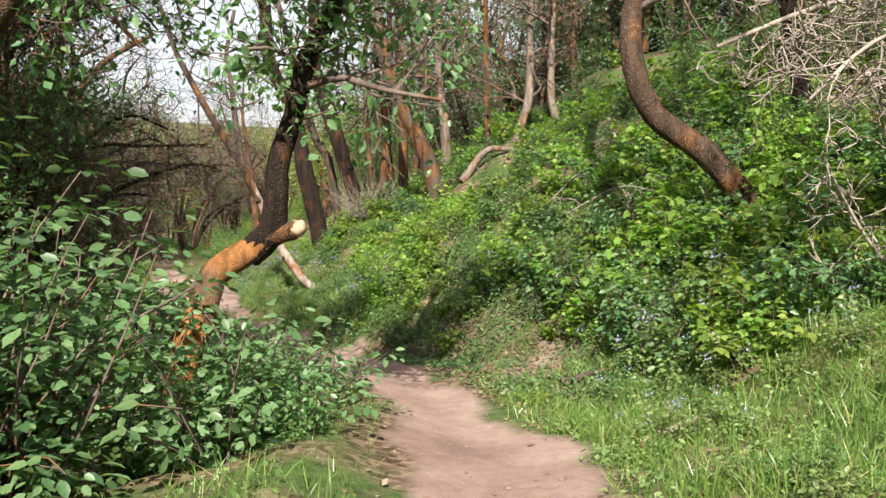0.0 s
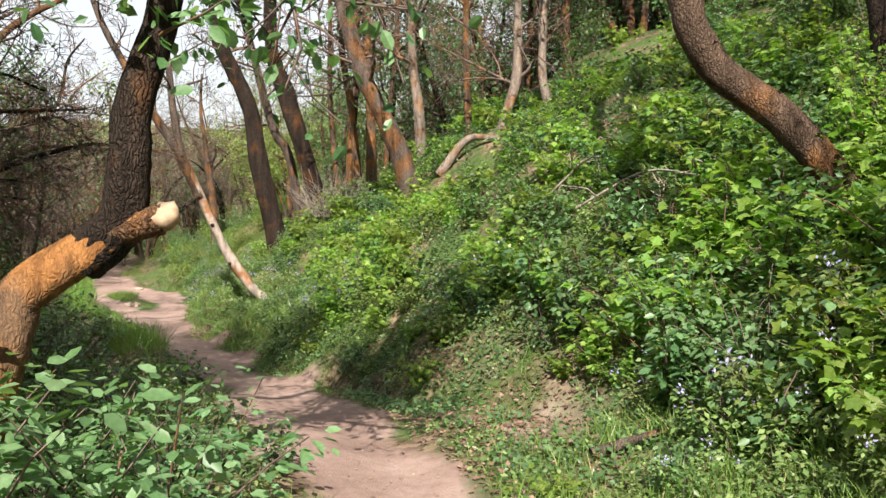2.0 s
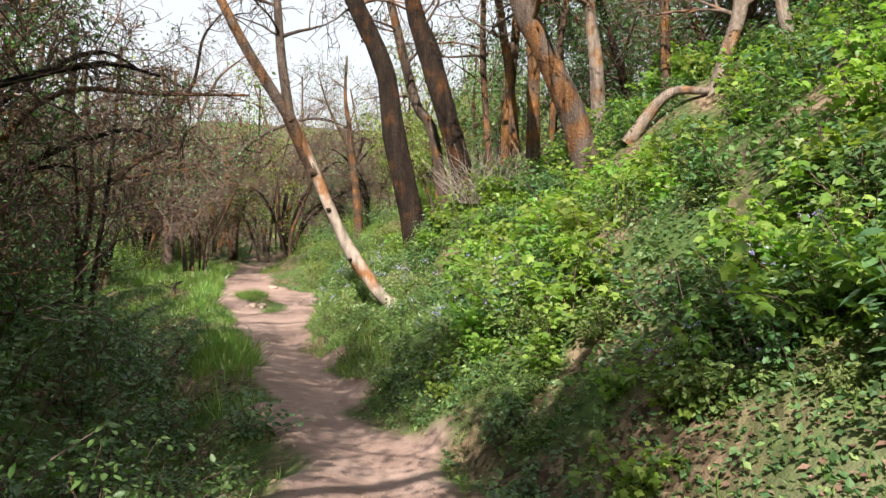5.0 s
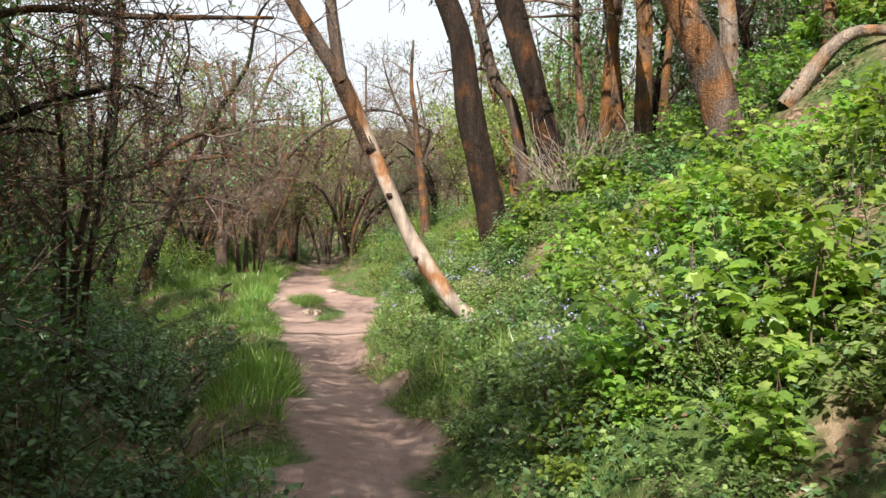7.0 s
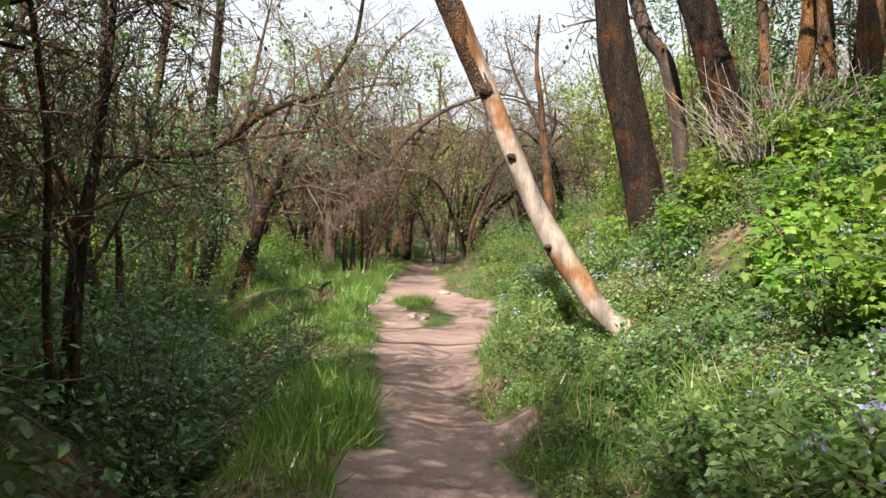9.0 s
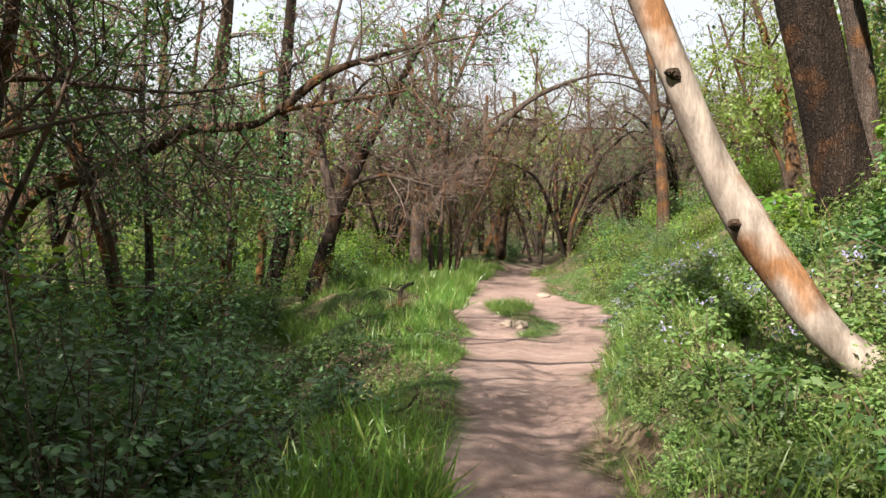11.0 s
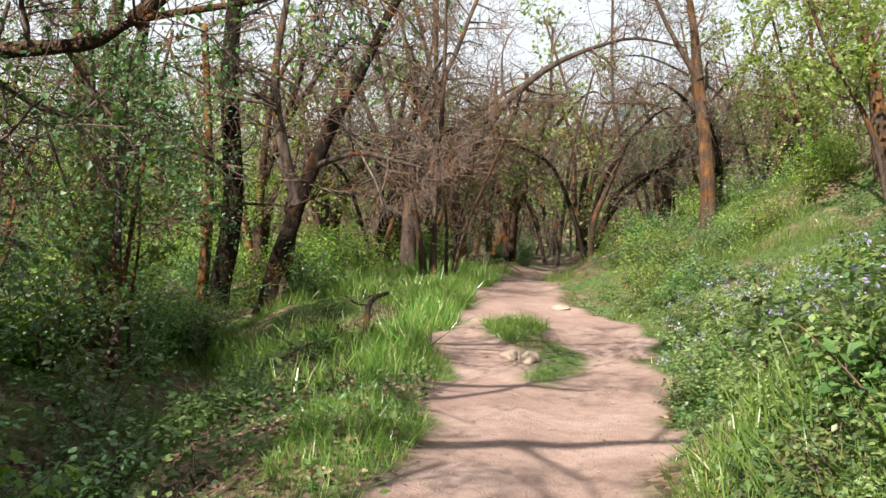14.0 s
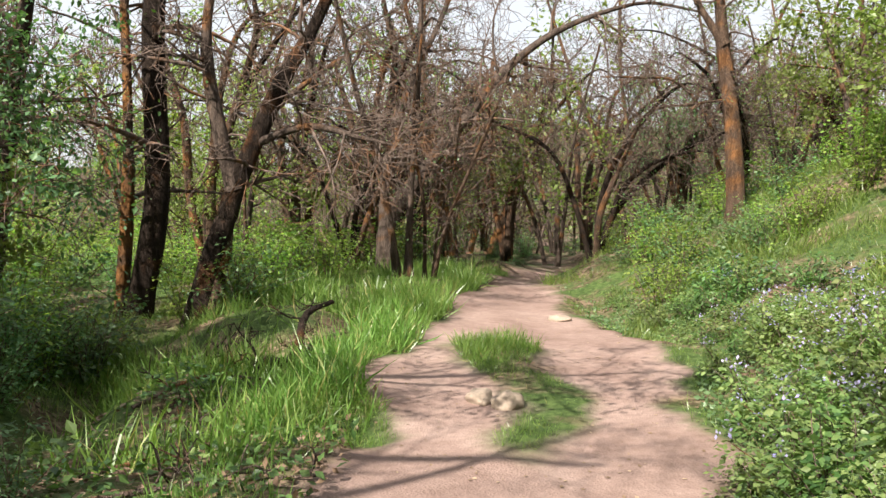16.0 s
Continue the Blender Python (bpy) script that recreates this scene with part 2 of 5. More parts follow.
class Shape:
    """Collects tubes and leaves, as triangles, for one mesh."""

    def __init__(self):
        self.v, self.f, self.n = [], [], 0

    def add(self, verts, tris):
        self.v.append(np.asarray(verts, np.float32))
        self.f.append(np.asarray(tris, np.int64) + self.n)
        self.n += len(verts)

    def tube(self, pts, radii, sides=6, rough=0.0, rng=None, cap=True):
        pts, radii = np.asarray(pts, float), np.asarray(radii, float)
        n = len(pts)
        tan = np.gradient(pts, axis=0)
        tan /= np.linalg.norm(tan, axis=1)[:, None] + 1e-9
        ref = np.array((1.0, 0, 0)) if abs(tan[:, 0]).mean() < 0.75 else np.array((0, 1.0, 0))
        a = np.cross(tan, ref)
        a /= np.linalg.norm(a, axis=1)[:, None] + 1e-9
        b = np.cross(tan, a)
        ang = np.linspace(0, 2 * np.pi, sides, endpoint=False)
        rad = np.repeat(radii[:, None], sides, 1)
        if rough and rng is not None:
            lobes = 1 + rough * np.sin(ang * 2 + rng.uniform(0, 6)) * 0.7 + rough * np.sin(ang * 3 + rng.uniform(0, 6)) * 0.6
            rad = rad * lobes[None] * (1 + rough * rng.normal(0, 0.25, rad.shape))
        ring = pts[:, None] + rad[..., None] * (np.cos(ang)[None, :, None] * a[:, None] + np.sin(ang)[None, :, None] * b[:, None])
        verts = ring.reshape(-1, 3)
        i, j = np.meshgrid(np.arange(n - 1), np.arange(sides), indexing="ij")
        p, q = i * sides + j, i * sides + (j + 1) % sides
        tris = np.concatenate([np.stack([p, q, q + sides], -1).reshape(-1, 3), np.stack([p, q + sides, p + sides], -1).reshape(-1, 3)])
        if cap:
            verts = np.vstack([verts, pts[-1:] + tan[-1:] * radii[-1] * 0.4])
            k = np.arange(sides)
            tris = np.vstack([tris, np.stack([(n - 1) * sides + k, (n - 1) * sides + (k + 1) % sides, np.full(sides, n * sides)], -1)])
        self.add(verts, tris)

    def leaves(self, template, at, axis, up, size):
        """Copies of a leaf template: its length along axis, its face towards up."""
        tv, tf = template
        at, axis, up = (np.asarray(x, float) for x in (at, axis, up))
        axis = axis / (np.linalg.norm(axis, axis=1)[:, None] + 1e-9)
        side = np.cross(up, axis)
        side /= np.linalg.norm(side, axis=1)[:, None] + 1e-9
        nor = np.cross(axis, side)
        s = np.asarray(size, float).reshape(-1, 1, 1)
        verts = at[:, None] + s * (tv[None, :, :1] * axis[:, None] + tv[None, :, 1:2] * side[:, None] + tv[None, :, 2:] * nor[:, None])
        tris = tf[None] + (np.arange(len(at)) * len(tv))[:, None, None]
        self.add(verts.reshape(-1, 3), tris.reshape(-1, 3))

    def mesh(self, name, mat, smooth=True):
        if not self.v:
            return mesh_from(name, np.zeros((0, 3)), np.zeros((0, 3), int), mat)
        return mesh_from(name, np.concatenate(self.v), np.concatenate(self.f), mat, smooth)


def fan(border, middle):
    tv = np.array([*border, middle], float)
    k = len(border)
    return tv, np.array([(i, (i + 1) % k, k) for i in range(k)])


def mirrored(half, middle):
    return fan([*half, *[(x, -y, z) for x, y, z in reversed(half[1:-1])]], middle)


OVAL = mirrored([(0, 0, 0), (0.28, 0.26, 0.03), (0.68, 0.24, 0.02), (1, 0, -0.08)], (0.5, 0, -0.05))
LOBED = mirrored([(0, 0, 0), (0.02, 0.36, -0.04), (0.27, 0.30, 0.03), (0.50, 0.52, -0.05), (0.62, 0.27, 0.03), (1, 0, -0.10)], (0.40, 0, -0.04))
SMALL = (np.array([(0, 0, 0), (0.45, 0.3, 0.03), (1, 0, -0.05), (0.45, -0.3, 0.03)], float), np.array([(0, 2, 1), (0, 3, 2)]))
LEAFLET = (np.array([(0, 0, 0), (0.4, 0.3, 0.04), (1, 0, -0.08), (0.4, -0.3, 0.04), (0.45, 0, -0.04)], float), np.array([(0, 4, 1), (1, 4, 2), (0, 3, 4), (3, 2, 4)]))
BLADE = (np.array([(0, 0.017, 0), (0, -0.017, 0), (0.55, 0.013, 0.07), (0.55, -0.013, 0.07), (1, 0, -0.10)], float), np.array([(0, 1, 3), (0, 3, 2), (2, 3, 4)]))


def root(name, x, y, z, label, category, group="", kind="", turn=0.0, scale=1.0):
    ob = new(name)
    ob.location = (x, y, z)
    ob.rotation_euler = (0, 0, turn)
    ob.scale = (scale, scale, scale)
    ob.empty_display_size = 0.1
    return tagged(ob, label, category, group, kind)


def part(name, mesh, parent, label=""):
    ob = new(name, mesh)
    ob.parent = parent
    return tagged(ob, label)


def smooth_line(ctrl, n):
    """A Catmull-Rom line through control points, as n points."""
    c = np.asarray(ctrl, float)
    e = np.vstack([2 * c[0] - c[1], c, 2 * c[-1] - c[-2]])
    u = np.linspace(0, len(c) - 1, n)
    k = np.minimum(u.astype(int), len(c) - 2)
    w = (u - k)[:, None]
    p0, p1, p2, p3 = e[k], e[k + 1], e[k + 2], e[k + 3]
    return 0.5 * (2 * p1 + (p2 - p0) * w + (2 * p0 - 5 * p1 + 4 * p2 - p3) * w**2 + (3 * p1 - p0 - 3 * p2 + p3) * w**3)


# ---- the lie of the land ----
TRAIL = np.array([  # x, y, z, half width
    (0.0, -30, 2.25, 0.6), (0.1, -8, 0.75, 0.6), (0.15, 0, 0.07, 0.62), (0.2, 4.6, -0.35, 0.62), (-0.15, 8.2, -0.72, 0.58), (-0.85, 10.6, -0.98, 0.58),
    (-1.75, 12.9, -1.28, 0.56), (-3.2, 16.4, -1.65, 0.58), (-4.15, 18.5, -1.83, 0.54), (-5.75, 22.0, -2.12, 0.58), (-6.75, 24.4, -2.31, 0.72), (-8.15, 28.0, -2.55, 1.1),
    (-9.0, 30.0, -2.61, 1.3), (-10.05, 32.8, -2.68, 1.5), (-11.5, 35.3, -2.75, 1.15), (-13.1, 38.8, -2.83, 0.85), (-14.65, 42.3, -2.9, 0.5), (-16.2, 48, -3.1, 0.22),
    (-20, 58, -3.4, 0.1), (-30, 80, -3.8, 0.05), (-60, 140, -4.5, 0.05)])
LINE = smooth_line(TRAIL, 340)


def near_trail(x, y):
    """For points: the trail's height and half width beside them, and how far to its right they lie."""
    x, y = np.ravel(x).astype(float), np.ravel(y).astype(float)
    tan = np.gradient(LINE[:, :2], axis=0)
    tan /= np.linalg.norm(tan, axis=1)[:, None]
    z, hw, d, far = np.empty(len(x)), np.empty(len(x)), np.empty(len(x)), np.empty(len(x))
    for a in range(0, len(x), 20000):
        s = slice(a, a + 20000)
        dx, dy = x[s, None] - LINE[None, :, 0], y[s, None] - LINE[None, :, 1]
        q = dx**2 + dy**2
        k = q.argmin(1)
        i = np.arange(len(k))
        along = dx[i, k] * tan[k, 0] + dy[i, k] * tan[k, 1]
        k2 = np.clip(k + np.sign(along).astype(int), 0, len(LINE) - 1)
        gap = np.linalg.norm(LINE[k2, :2] - LINE[k, :2], axis=1) + 1e-6
        w = np.clip(np.abs(along) / gap, 0, 1)
        z[s] = LINE[k, 2] * (1 - w) + LINE[k2, 2] * w
        hw[s] = LINE[k, 3] * (1 - w) + LINE[k2, 3] * w
        side = dx[i, k] * tan[k, 1] - dy[i, k] * tan[k, 0]
        d[s] = np.where(np.abs(along) > gap * 1.5, np.sign(side) * np.sqrt(q[i, k]), side)
    return z, hw, d


WAVES = [(f * math.cos(a), f * math.sin(a), p, 1 / f) for f, a, p in zip(np.geomspace(0.5, 9, 22), np.random.RandomState(4).uniform(0, 6.3, 22), np.random.RandomState(5).uniform(0, 6.3, 22))]


def rolling(x, y):
    return sum(g * np.sin(a * x + b * y + p) for a, b, p, g in WAVES)


def soft(u, r):
    return 0.5 * (u + np.sqrt(u * u + r * r)) - 0.5 * r * np.exp(-np.abs(u) / r)


def land(x, y):
    """Heights of the ground, and how far it is trodden bare."""
    x, y = np.ravel(x).astype(float), np.ravel(y).astype(float)
    z, hw, d = near_trail(x, y)
    wob = rolling(x * 3 + 5, y * 3) * 0.05
    u = np.abs(d) - hw + wob
    # right: a verge, then a steep bank that eases off high up
    verge = np.interp(y, (7, 10, 12, 15, 26, 34), (1.6, 1.2, 0.75, 0.15, 0.12, 0.5))
    steep = np.interp(y, (2, 8, 14, 25, 28.5, 35, 42, 60), (0.45, 0.62, 0.64, 0.66, 0.36, 0.30, 0.44, 0.32))
    r = d - hw - verge
    up = steep * (soft(r, 0.5) - 0.45 * soft(r - 9, 3) - 0.35 * soft(r - 22, 6)) + 0.28 * np.interp(y, (9, 13, 30, 37), (0, 1, 1, 0.2)) * (1 - np.exp(-soft(r, 0.2) / 0.5))
    # left: a low grassy lip, a ditch, then level ground
    l = -d - hw
    mid = np.interp(y, (6, 18, 23, 29, 36), (1.5, 1.5, 2.3, 3.9, 5.0))
    deep = np.interp(y, (3, 8, 16, 24, 30, 33, 36), (0.1, 0.45, 0.65, 0.85, 1.0, 0.45, 0.0))
    down = 0.10 * np.exp(-((l - 0.5) / 0.4) ** 2) - deep * np.exp(-((l - mid) / (0.35 + 0.22 * mid)) ** 2) - 0.012 * soft(l - 2, 1) - 0.08 * (1 - np.exp(-soft(l, 0.3) / 4))
    side = np.clip(0.5 + d / 0.6, 0, 1)
    side = side * side * (3 - 2 * side)
    h = z + up * side + down * (1 - side)
    out = np.clip(u / 0.8, 0, 1)
    h = h + rolling(x, y) * (0.012 + 0.055 * out) - 0.05 * np.clip(1 - (np.abs(d) / (hw + 0.05)) ** 2, 0, 1)
    bare = np.clip(0.5 - u / 0.14, 0, 1)
    isle = np.exp(-(((x + 9.6) * 0.88 + (y - 31.0) * 0.47 + rolling(x * 3, y * 3) * 0.05) / 0.42) ** 2 - (((x + 9.6) * -0.47 + (y - 31.0) * 0.88) / 2.6) ** 4)
    spill = np.exp(-((x - 0.7) / 0.7) ** 2 - ((y - 9.8) / 1.3) ** 2) * np.clip(1.1 + rolling(x * 4, y * 4), 0, 1)
    bare = np.clip(bare * (1 - np.clip(isle * 2.6 - 0.6, 0, 1)) + spill * 1.2, 0, 1)
    h = h + 0.07 * isle + 0.05 * np.maximum(y - 70, 0) + 0.05 * np.maximum(-45 - x, 0)
    return h, bare, d, hw


def height(x, y):
    return float(land([x], [y])[0][0])


def build_ground():
    def lines(lo, hi, step, a, b):
        grow = np.cumsum(step * 1.13 ** np.arange(1, 60))
        return np.concatenate([(lo - grow[grow < lo - a])[::-1], np.arange(lo, hi, step), hi + grow[grow < b - hi]])
    xs, ys = lines(-13, 3.5, 0.11, -260, 260), lines(-1, 36, 0.11, -200, 320)
    gx, gy = np.meshgrid(xs, ys)
    h, bare, _, _ = land(gx, gy)
    verts = np.stack([gx.ravel(), gy.ravel(), h], -1)
    nx = len(xs)
    i, j = np.meshgrid(np.arange(len(ys) - 1), np.arange(nx - 1), indexing="ij")
    a = (i * nx + j).ravel()
    quads = np.stack([a, a + 1, a + nx + 1, a + nx], -1)
    score = bare[quads].mean(1)
    for name, pick, label in (("ground", score <= 0.5, "leaf-littered woodland soil on a steep bank"), ("path", score > 0.5, "dry trodden pinkish-brown dirt footpath")):
        q = quads[pick]
        used, inv = np.unique(q, return_inverse=True)
        q = inv.reshape(q.shape)
        tris = np.concatenate([q[:, [0, 1, 2]], q[:, [0, 2, 3]]])
        me = mesh_from(name, verts[used], tris, SOIL)
        att = me.attributes.new("trodden", "FLOAT", "POINT")
        att.data.foreach_set("value", bare[used].astype(np.float32))
        tagged(new(name, me), label, name, kind="structure")


build_ground()


# ---- trees ----
def wander(start, way, length, n, rng, bend, lift):
    pts = [np.asarray(start, float)]
    d = np.asarray(way, float)
    d = d / np.linalg.norm(d)
    step = length / n
    drift = rng.normal(0, 1, 3)
    for _ in range(n):
        drift = drift * 0.6 + rng.normal(0, 1, 3) * 0.8
        d = d + drift * bend + np.array((0, 0, lift))
        d /= np.linalg.norm(d)
        pts.append(pts[-1] + d * step)
    return np.array(pts)


def branch_out(shape, tips, pts, radii, rng, level, counts, length, spread=0.9, lift=0.02, bend=0.16, start=0.35, thin=0.5, boughs=None):
    """Boughs off a line, thinner ones off each in turn, down to twigs: counts says how many at each level. tips gathers where leaves
    can grow; with a list boughs, each first bough gets a shape of its own."""
    n = len(pts)
    top = len(counts)
    for _ in range(counts[level - 1]):
        u = rng.uniform(start, 1.0)
        k = min(int(u * (n - 1)), n - 2)
        w = u * (n - 1) - k
        p = pts[k] * (1 - w) + pts[k + 1] * w
        along = pts[k + 1] - pts[k]
        along /= np.linalg.norm(along) + 1e-9
        out = rng.normal(0, 1, 3)
        out -= along * (out @ along)
        out /= np.linalg.norm(out) + 1e-9
        way = along * (1 - spread * 0.6) + out * spread
        ln = length * rng.uniform(0.55, 1.15) * (1.15 - 0.5 * u)
        r = max(0.0075, min(radii[k] * thin * rng.uniform(0.6, 1.1), ln * 0.03))
        seg = 6 if level == 1 else 3 if level == 2 else 2
        line = wander(p, way, ln, seg, rng, bend, lift)
        rad = np.linspace(r, max(0.005, r * 0.3), seg + 1)
        if boughs is not None:
            shape = Shape()
            boughs.append(shape)
        shape.tube(line, rad, 5 if level == 1 else 3, cap=False)
        if level >= top - 1:
            tips.extend(line[1:])
        if level < top:
            branch_out(shape, tips, line, rad, rng, level + 1, counts, ln * 0.68, spread, lift, bend * 1.2, 0.2, 0.6)


def leaf_spray(shape, template, tips, rng, per, size, away=0.15, droop=0.2):
    tips = np.asarray(tips)
    if not len(tips) or per <= 0:
        return
    k = rng.poisson(per, len(tips)) if per >= 1 else (rng.uniform(size=len(tips)) < per).astype(int)
    at = np.repeat(tips, k, axis=0)
    at = at + rng.normal(0, away, at.shape)
    axis = rng.normal(0, 1, at.shape) + np.array((0, 0, -droop))
    up = rng.normal(0, 0.45, at.shape) + np.array((0, 0, 1.0))
    shape.leaves(template, at, axis, up, size * rng.uniform(0.6, 1.25, len(at)))


def tree_at(name, label, stems, bark, twig, seed, counts=(12, 8, 5), reach=1.8, leaf=None, leaf_mat=None, per=0.0, leaf_size=0.07,
            sides=10, start=0.4, lift=0.03, spread=0.9, rough=0.10, bend=0.16, flare=1.35, group="", category="tree", joined=False, bare_stems=(), twig_label=""):
    """A tree with one or more stems, each a line of points and a radius at foot and top; it stands on the ground at its first stem's foot."""
    rng = np.random.RandomState(seed)
    x, y, z = stems[0][0][0]
    foot = np.array((x, y, z))
    top = root(name, x, y, z, label, category, group)
    all_twigs, tips = Shape(), []
    for i, (ctrl, r0, r1) in enumerate(stems):
        line = smooth_line(ctrl, max(12, int(5 * len(ctrl)))) - foot
        n = len(line)
        m = max(4, n // 5)
        ease = np.linspace(0, m - 1, n)
        jig = np.stack([np.interp(ease, np.arange(m), rng.normal(0, r0 * 0.25, m)) for _ in range(3)], -1)
        line = line + jig * np.linspace(0, 1, n)[:, None] ** 0.5
        rad = np.linspace(r0, r1, n) * np.interp(ease, np.arange(m), 1 + 0.07 * rng.normal(0, 1, m))
        rad[0] *= flare
        rad[1] *= 1 + (flare - 1) * 0.4
        trunk = Shape()
        trunk.tube(line, rad, sides, rough, rng)
        part("stem" if i else "trunk", trunk.mesh("trunk", bark[min(i, len(bark) - 1)] if isinstance(bark, tuple) else bark), top)
        if not counts or i in bare_stems:
            continue
        if joined:
            branch_out(all_twigs, tips, line, rad, rng, 1, counts, reach, start=start, lift=lift, spread=spread, bend=bend)
        else:
            boughs = []
            branch_out(None, tips, line, rad, rng, 1, counts, reach, start=start, lift=lift, spread=spread, bend=bend, boughs=boughs)
            for s in boughs:
                part("bough", s.mesh("bough", twig), top)
    if counts and joined:
        tagged(part("branchwork", all_twigs.mesh("branchwork", twig), top), kind="stuff")
    if leaf is not None and per > 0:
        crown = Shape()
        leaf_spray(crown, leaf, tips, rng, per, leaf_size)
        tagged(part("crown", crown.mesh("crown", leaf_mat, False), top), kind="stuff")
    return top


def up_from(points, *more):
    """Control points with the first sunk to just under the ground there."""
    pts = [tuple(p) for p in points]
    x, y, _ = pts[0]
    return [(x, y, height(x, y) - 0.35), *pts[1:], *more]


# the bent tree with its torn stub, on the low side
# upper stem wears the dark bark whose colour includes shade
bent = tree_at("bent_tree", "bent tree with orange lichen on its leaning trunk", [
    (up_from([(-2.5, 7.45, 0), (-2.38, 7.4, -0.35), (-2.17, 7.35, 0.18), (-1.99, 7.38, 0.54), (-1.72, 7.39, 0.81), (-1.6, 7.4, 0.92), (-1.55, 7.41, 0.99)]), 0.15, 0.105),
    ([(-1.76, 7.39, 0.76), (-1.57, 7.4, 0.95), (-1.49, 7.41, 1.2), (-1.45, 7.45, 1.58), (-1.34, 7.48, 2.0), (-1.2, 7.52, 2.5), (-1.02, 7.6, 3.0), (-0.9, 7.9, 3.9), (-0.5, 8.2, 5.2)], 0.132, 0.06)],
    (BARK_LICHEN, BARK_DARK_SHADED), TWIG, 11, counts=(12, 7, 4), reach=1.6, leaf=OVAL, leaf_mat=LEAF_MID, per=2.8, leaf_size=0.10, start=0.45, flare=1.0, bare_stems=(0,))
for name, line, radii, mat, label in (("stub", [(-1.62, 7.39, 0.9), (-1.45, 7.39, 0.97), (-1.33, 7.38, 1.0)], (0.10, 0.085, 0.078), BARK_BROWN, "short broken side branch"),
                                      ("torn_end", [(-1.345, 7.38, 1.0), (-1.30, 7.375, 1.015), (-1.25, 7.37, 1.04)], (0.074, 0.07, 0.045), WOOD_RAW, "torn pale wood of the broken end")):
    s = Shape()
    s.tube(np.array(line) - np.array(bent.location), radii, 8, 0.3 if name == "stub" else 0.55, np.random.RandomState(3))
    part(name, s.mesh(name, mat), bent, label)

# low leafy sprays on the bent tree
r_ = np.random.RandomState(17)
for start, end in (((-1.28, 7.47, 2.2), (-1.62, 7.1, 2.12)), ((-1.2, 7.5, 2.5), (-0.85, 7.3, 2.72)), ((-1.05, 7.6, 3.0), (-0.75, 7.2, 2.85)), ((-1.35, 7.46, 1.95), (-1.15, 7.1, 1.98)), ((-1.2, 7.5, 2.45), (-1.9, 7.2, 2.5))):
    s, line = Shape(), wander(np.array(start) - np.array(bent.location), np.array(end) - np.array(start), 0.6, 5, r_, 0.1, 0.0)
    s.tube(line, np.linspace(0.014, 0.004, 6), 5, cap=False)
    spray = part("spray", s.mesh("spray", TWIG), bent)
    f = Shape()
    at = np.repeat(line[2:], 11, axis=0) + r_.normal(0, 0.11, (44, 3))
    f.leaves(OVAL, at, r_.normal(0, 1, at.shape) + (0, 0, -0.7), r_.normal(0, 0.5, at.shape) + (0, -0.5, 1), 0.11 * r_.uniform(0.6, 1.2, len(at)))
    tagged(part("leafage", f.mesh("leafage", LEAF_FRESH), spray, "large fresh green leaves"), kind="stuff")

# the lichened tree that leans off the bank
tree_at("leaning_tree", "leaning rough-barked tree on the bank", [
    (up_from([(3.9, 10.0, 0), (3.7, 9.97, 1.15), (3.17, 10.01, 1.75), (2.66, 10.05, 2.18), (2.3, 10.09, 2.68), (2.35, 10.2, 3.4), (2.5, 10.4, 4.4), (2.4, 10.7, 6.0), (2.7, 11.1, 7.6)]), 0.20, 0.10)],
    BARK_BROWN, TWIG, 12, counts=(10, 7, 4), reach=2.0, leaf=OVAL, leaf_mat=LEAF_MID, per=0.35, leaf_size=0.08, start=0.55)

# the pale barkless snag that leans over the path
snag = tree_at("leaning_snag", "pale barkless dead trunk leaning over the path", [
    (up_from([(-2.95, 21.75, 0), (-3.3, 21.62, -1.38), (-3.6, 21.5, -1.15), (-3.85, 21.45, -0.88), (-4.14, 21.4, -0.47), (-4.32, 21.3, -0.05), (-4.50, 21.2, 0.36), (-4.76, 21.1, 1.03), (-5.07, 20.8, 1.9)]), 0.128, 0.092)],
    BARK_PALE, TWIG, 13, counts=(), flare=1.1, rough=0.05, sides=14, category="tree")
for name, line, r in (("limb", [(-5.03, 20.82, 1.85), (-5.65, 20.63, 2.89), (-6.16, 20.62, 3.82), (-6.6, 20.6, 4.7), (-7.1, 20.9, 6.0)], 0.11),
                      ("limb", [(-5.05, 20.82, 1.9), (-5.22, 20.9, 2.93), (-5.31, 20.96, 3.87), (-5.45, 21.0, 4.6), (-5.3, 21.3, 5.8)], 0.085)):
    rng = np.random.RandomState(int(r * 1000))
    s, tips = Shape(), []
    line = smooth_line(line, 22) - np.array(snag.location)
    rad = np.linspace(r, r * 0.5, 22)
    s.tube(line, rad, 9, 0.1, rng)
    branch_out(s, tips, line, rad, rng, 1, (8, 5, 3), 1.3, start=0.3)
    part(name, s.mesh("limb", BARK_GREY), snag)
s = Shape()
sleeve = smooth_line([(-4.74, 21.1, 0.98), (-4.86, 21.02, 1.3), (-4.97, 20.92, 1.6), (-5.07, 20.8, 1.9)], 9) - np.array(snag.location)
s.tube(sleeve, np.linspace(0.103, 0.108, 9), 14, 0.1, np.random.RandomState(8), cap=False)
part("bark", s.mesh("bark", BARK_BROWN), snag, "brown bark left near the fork")
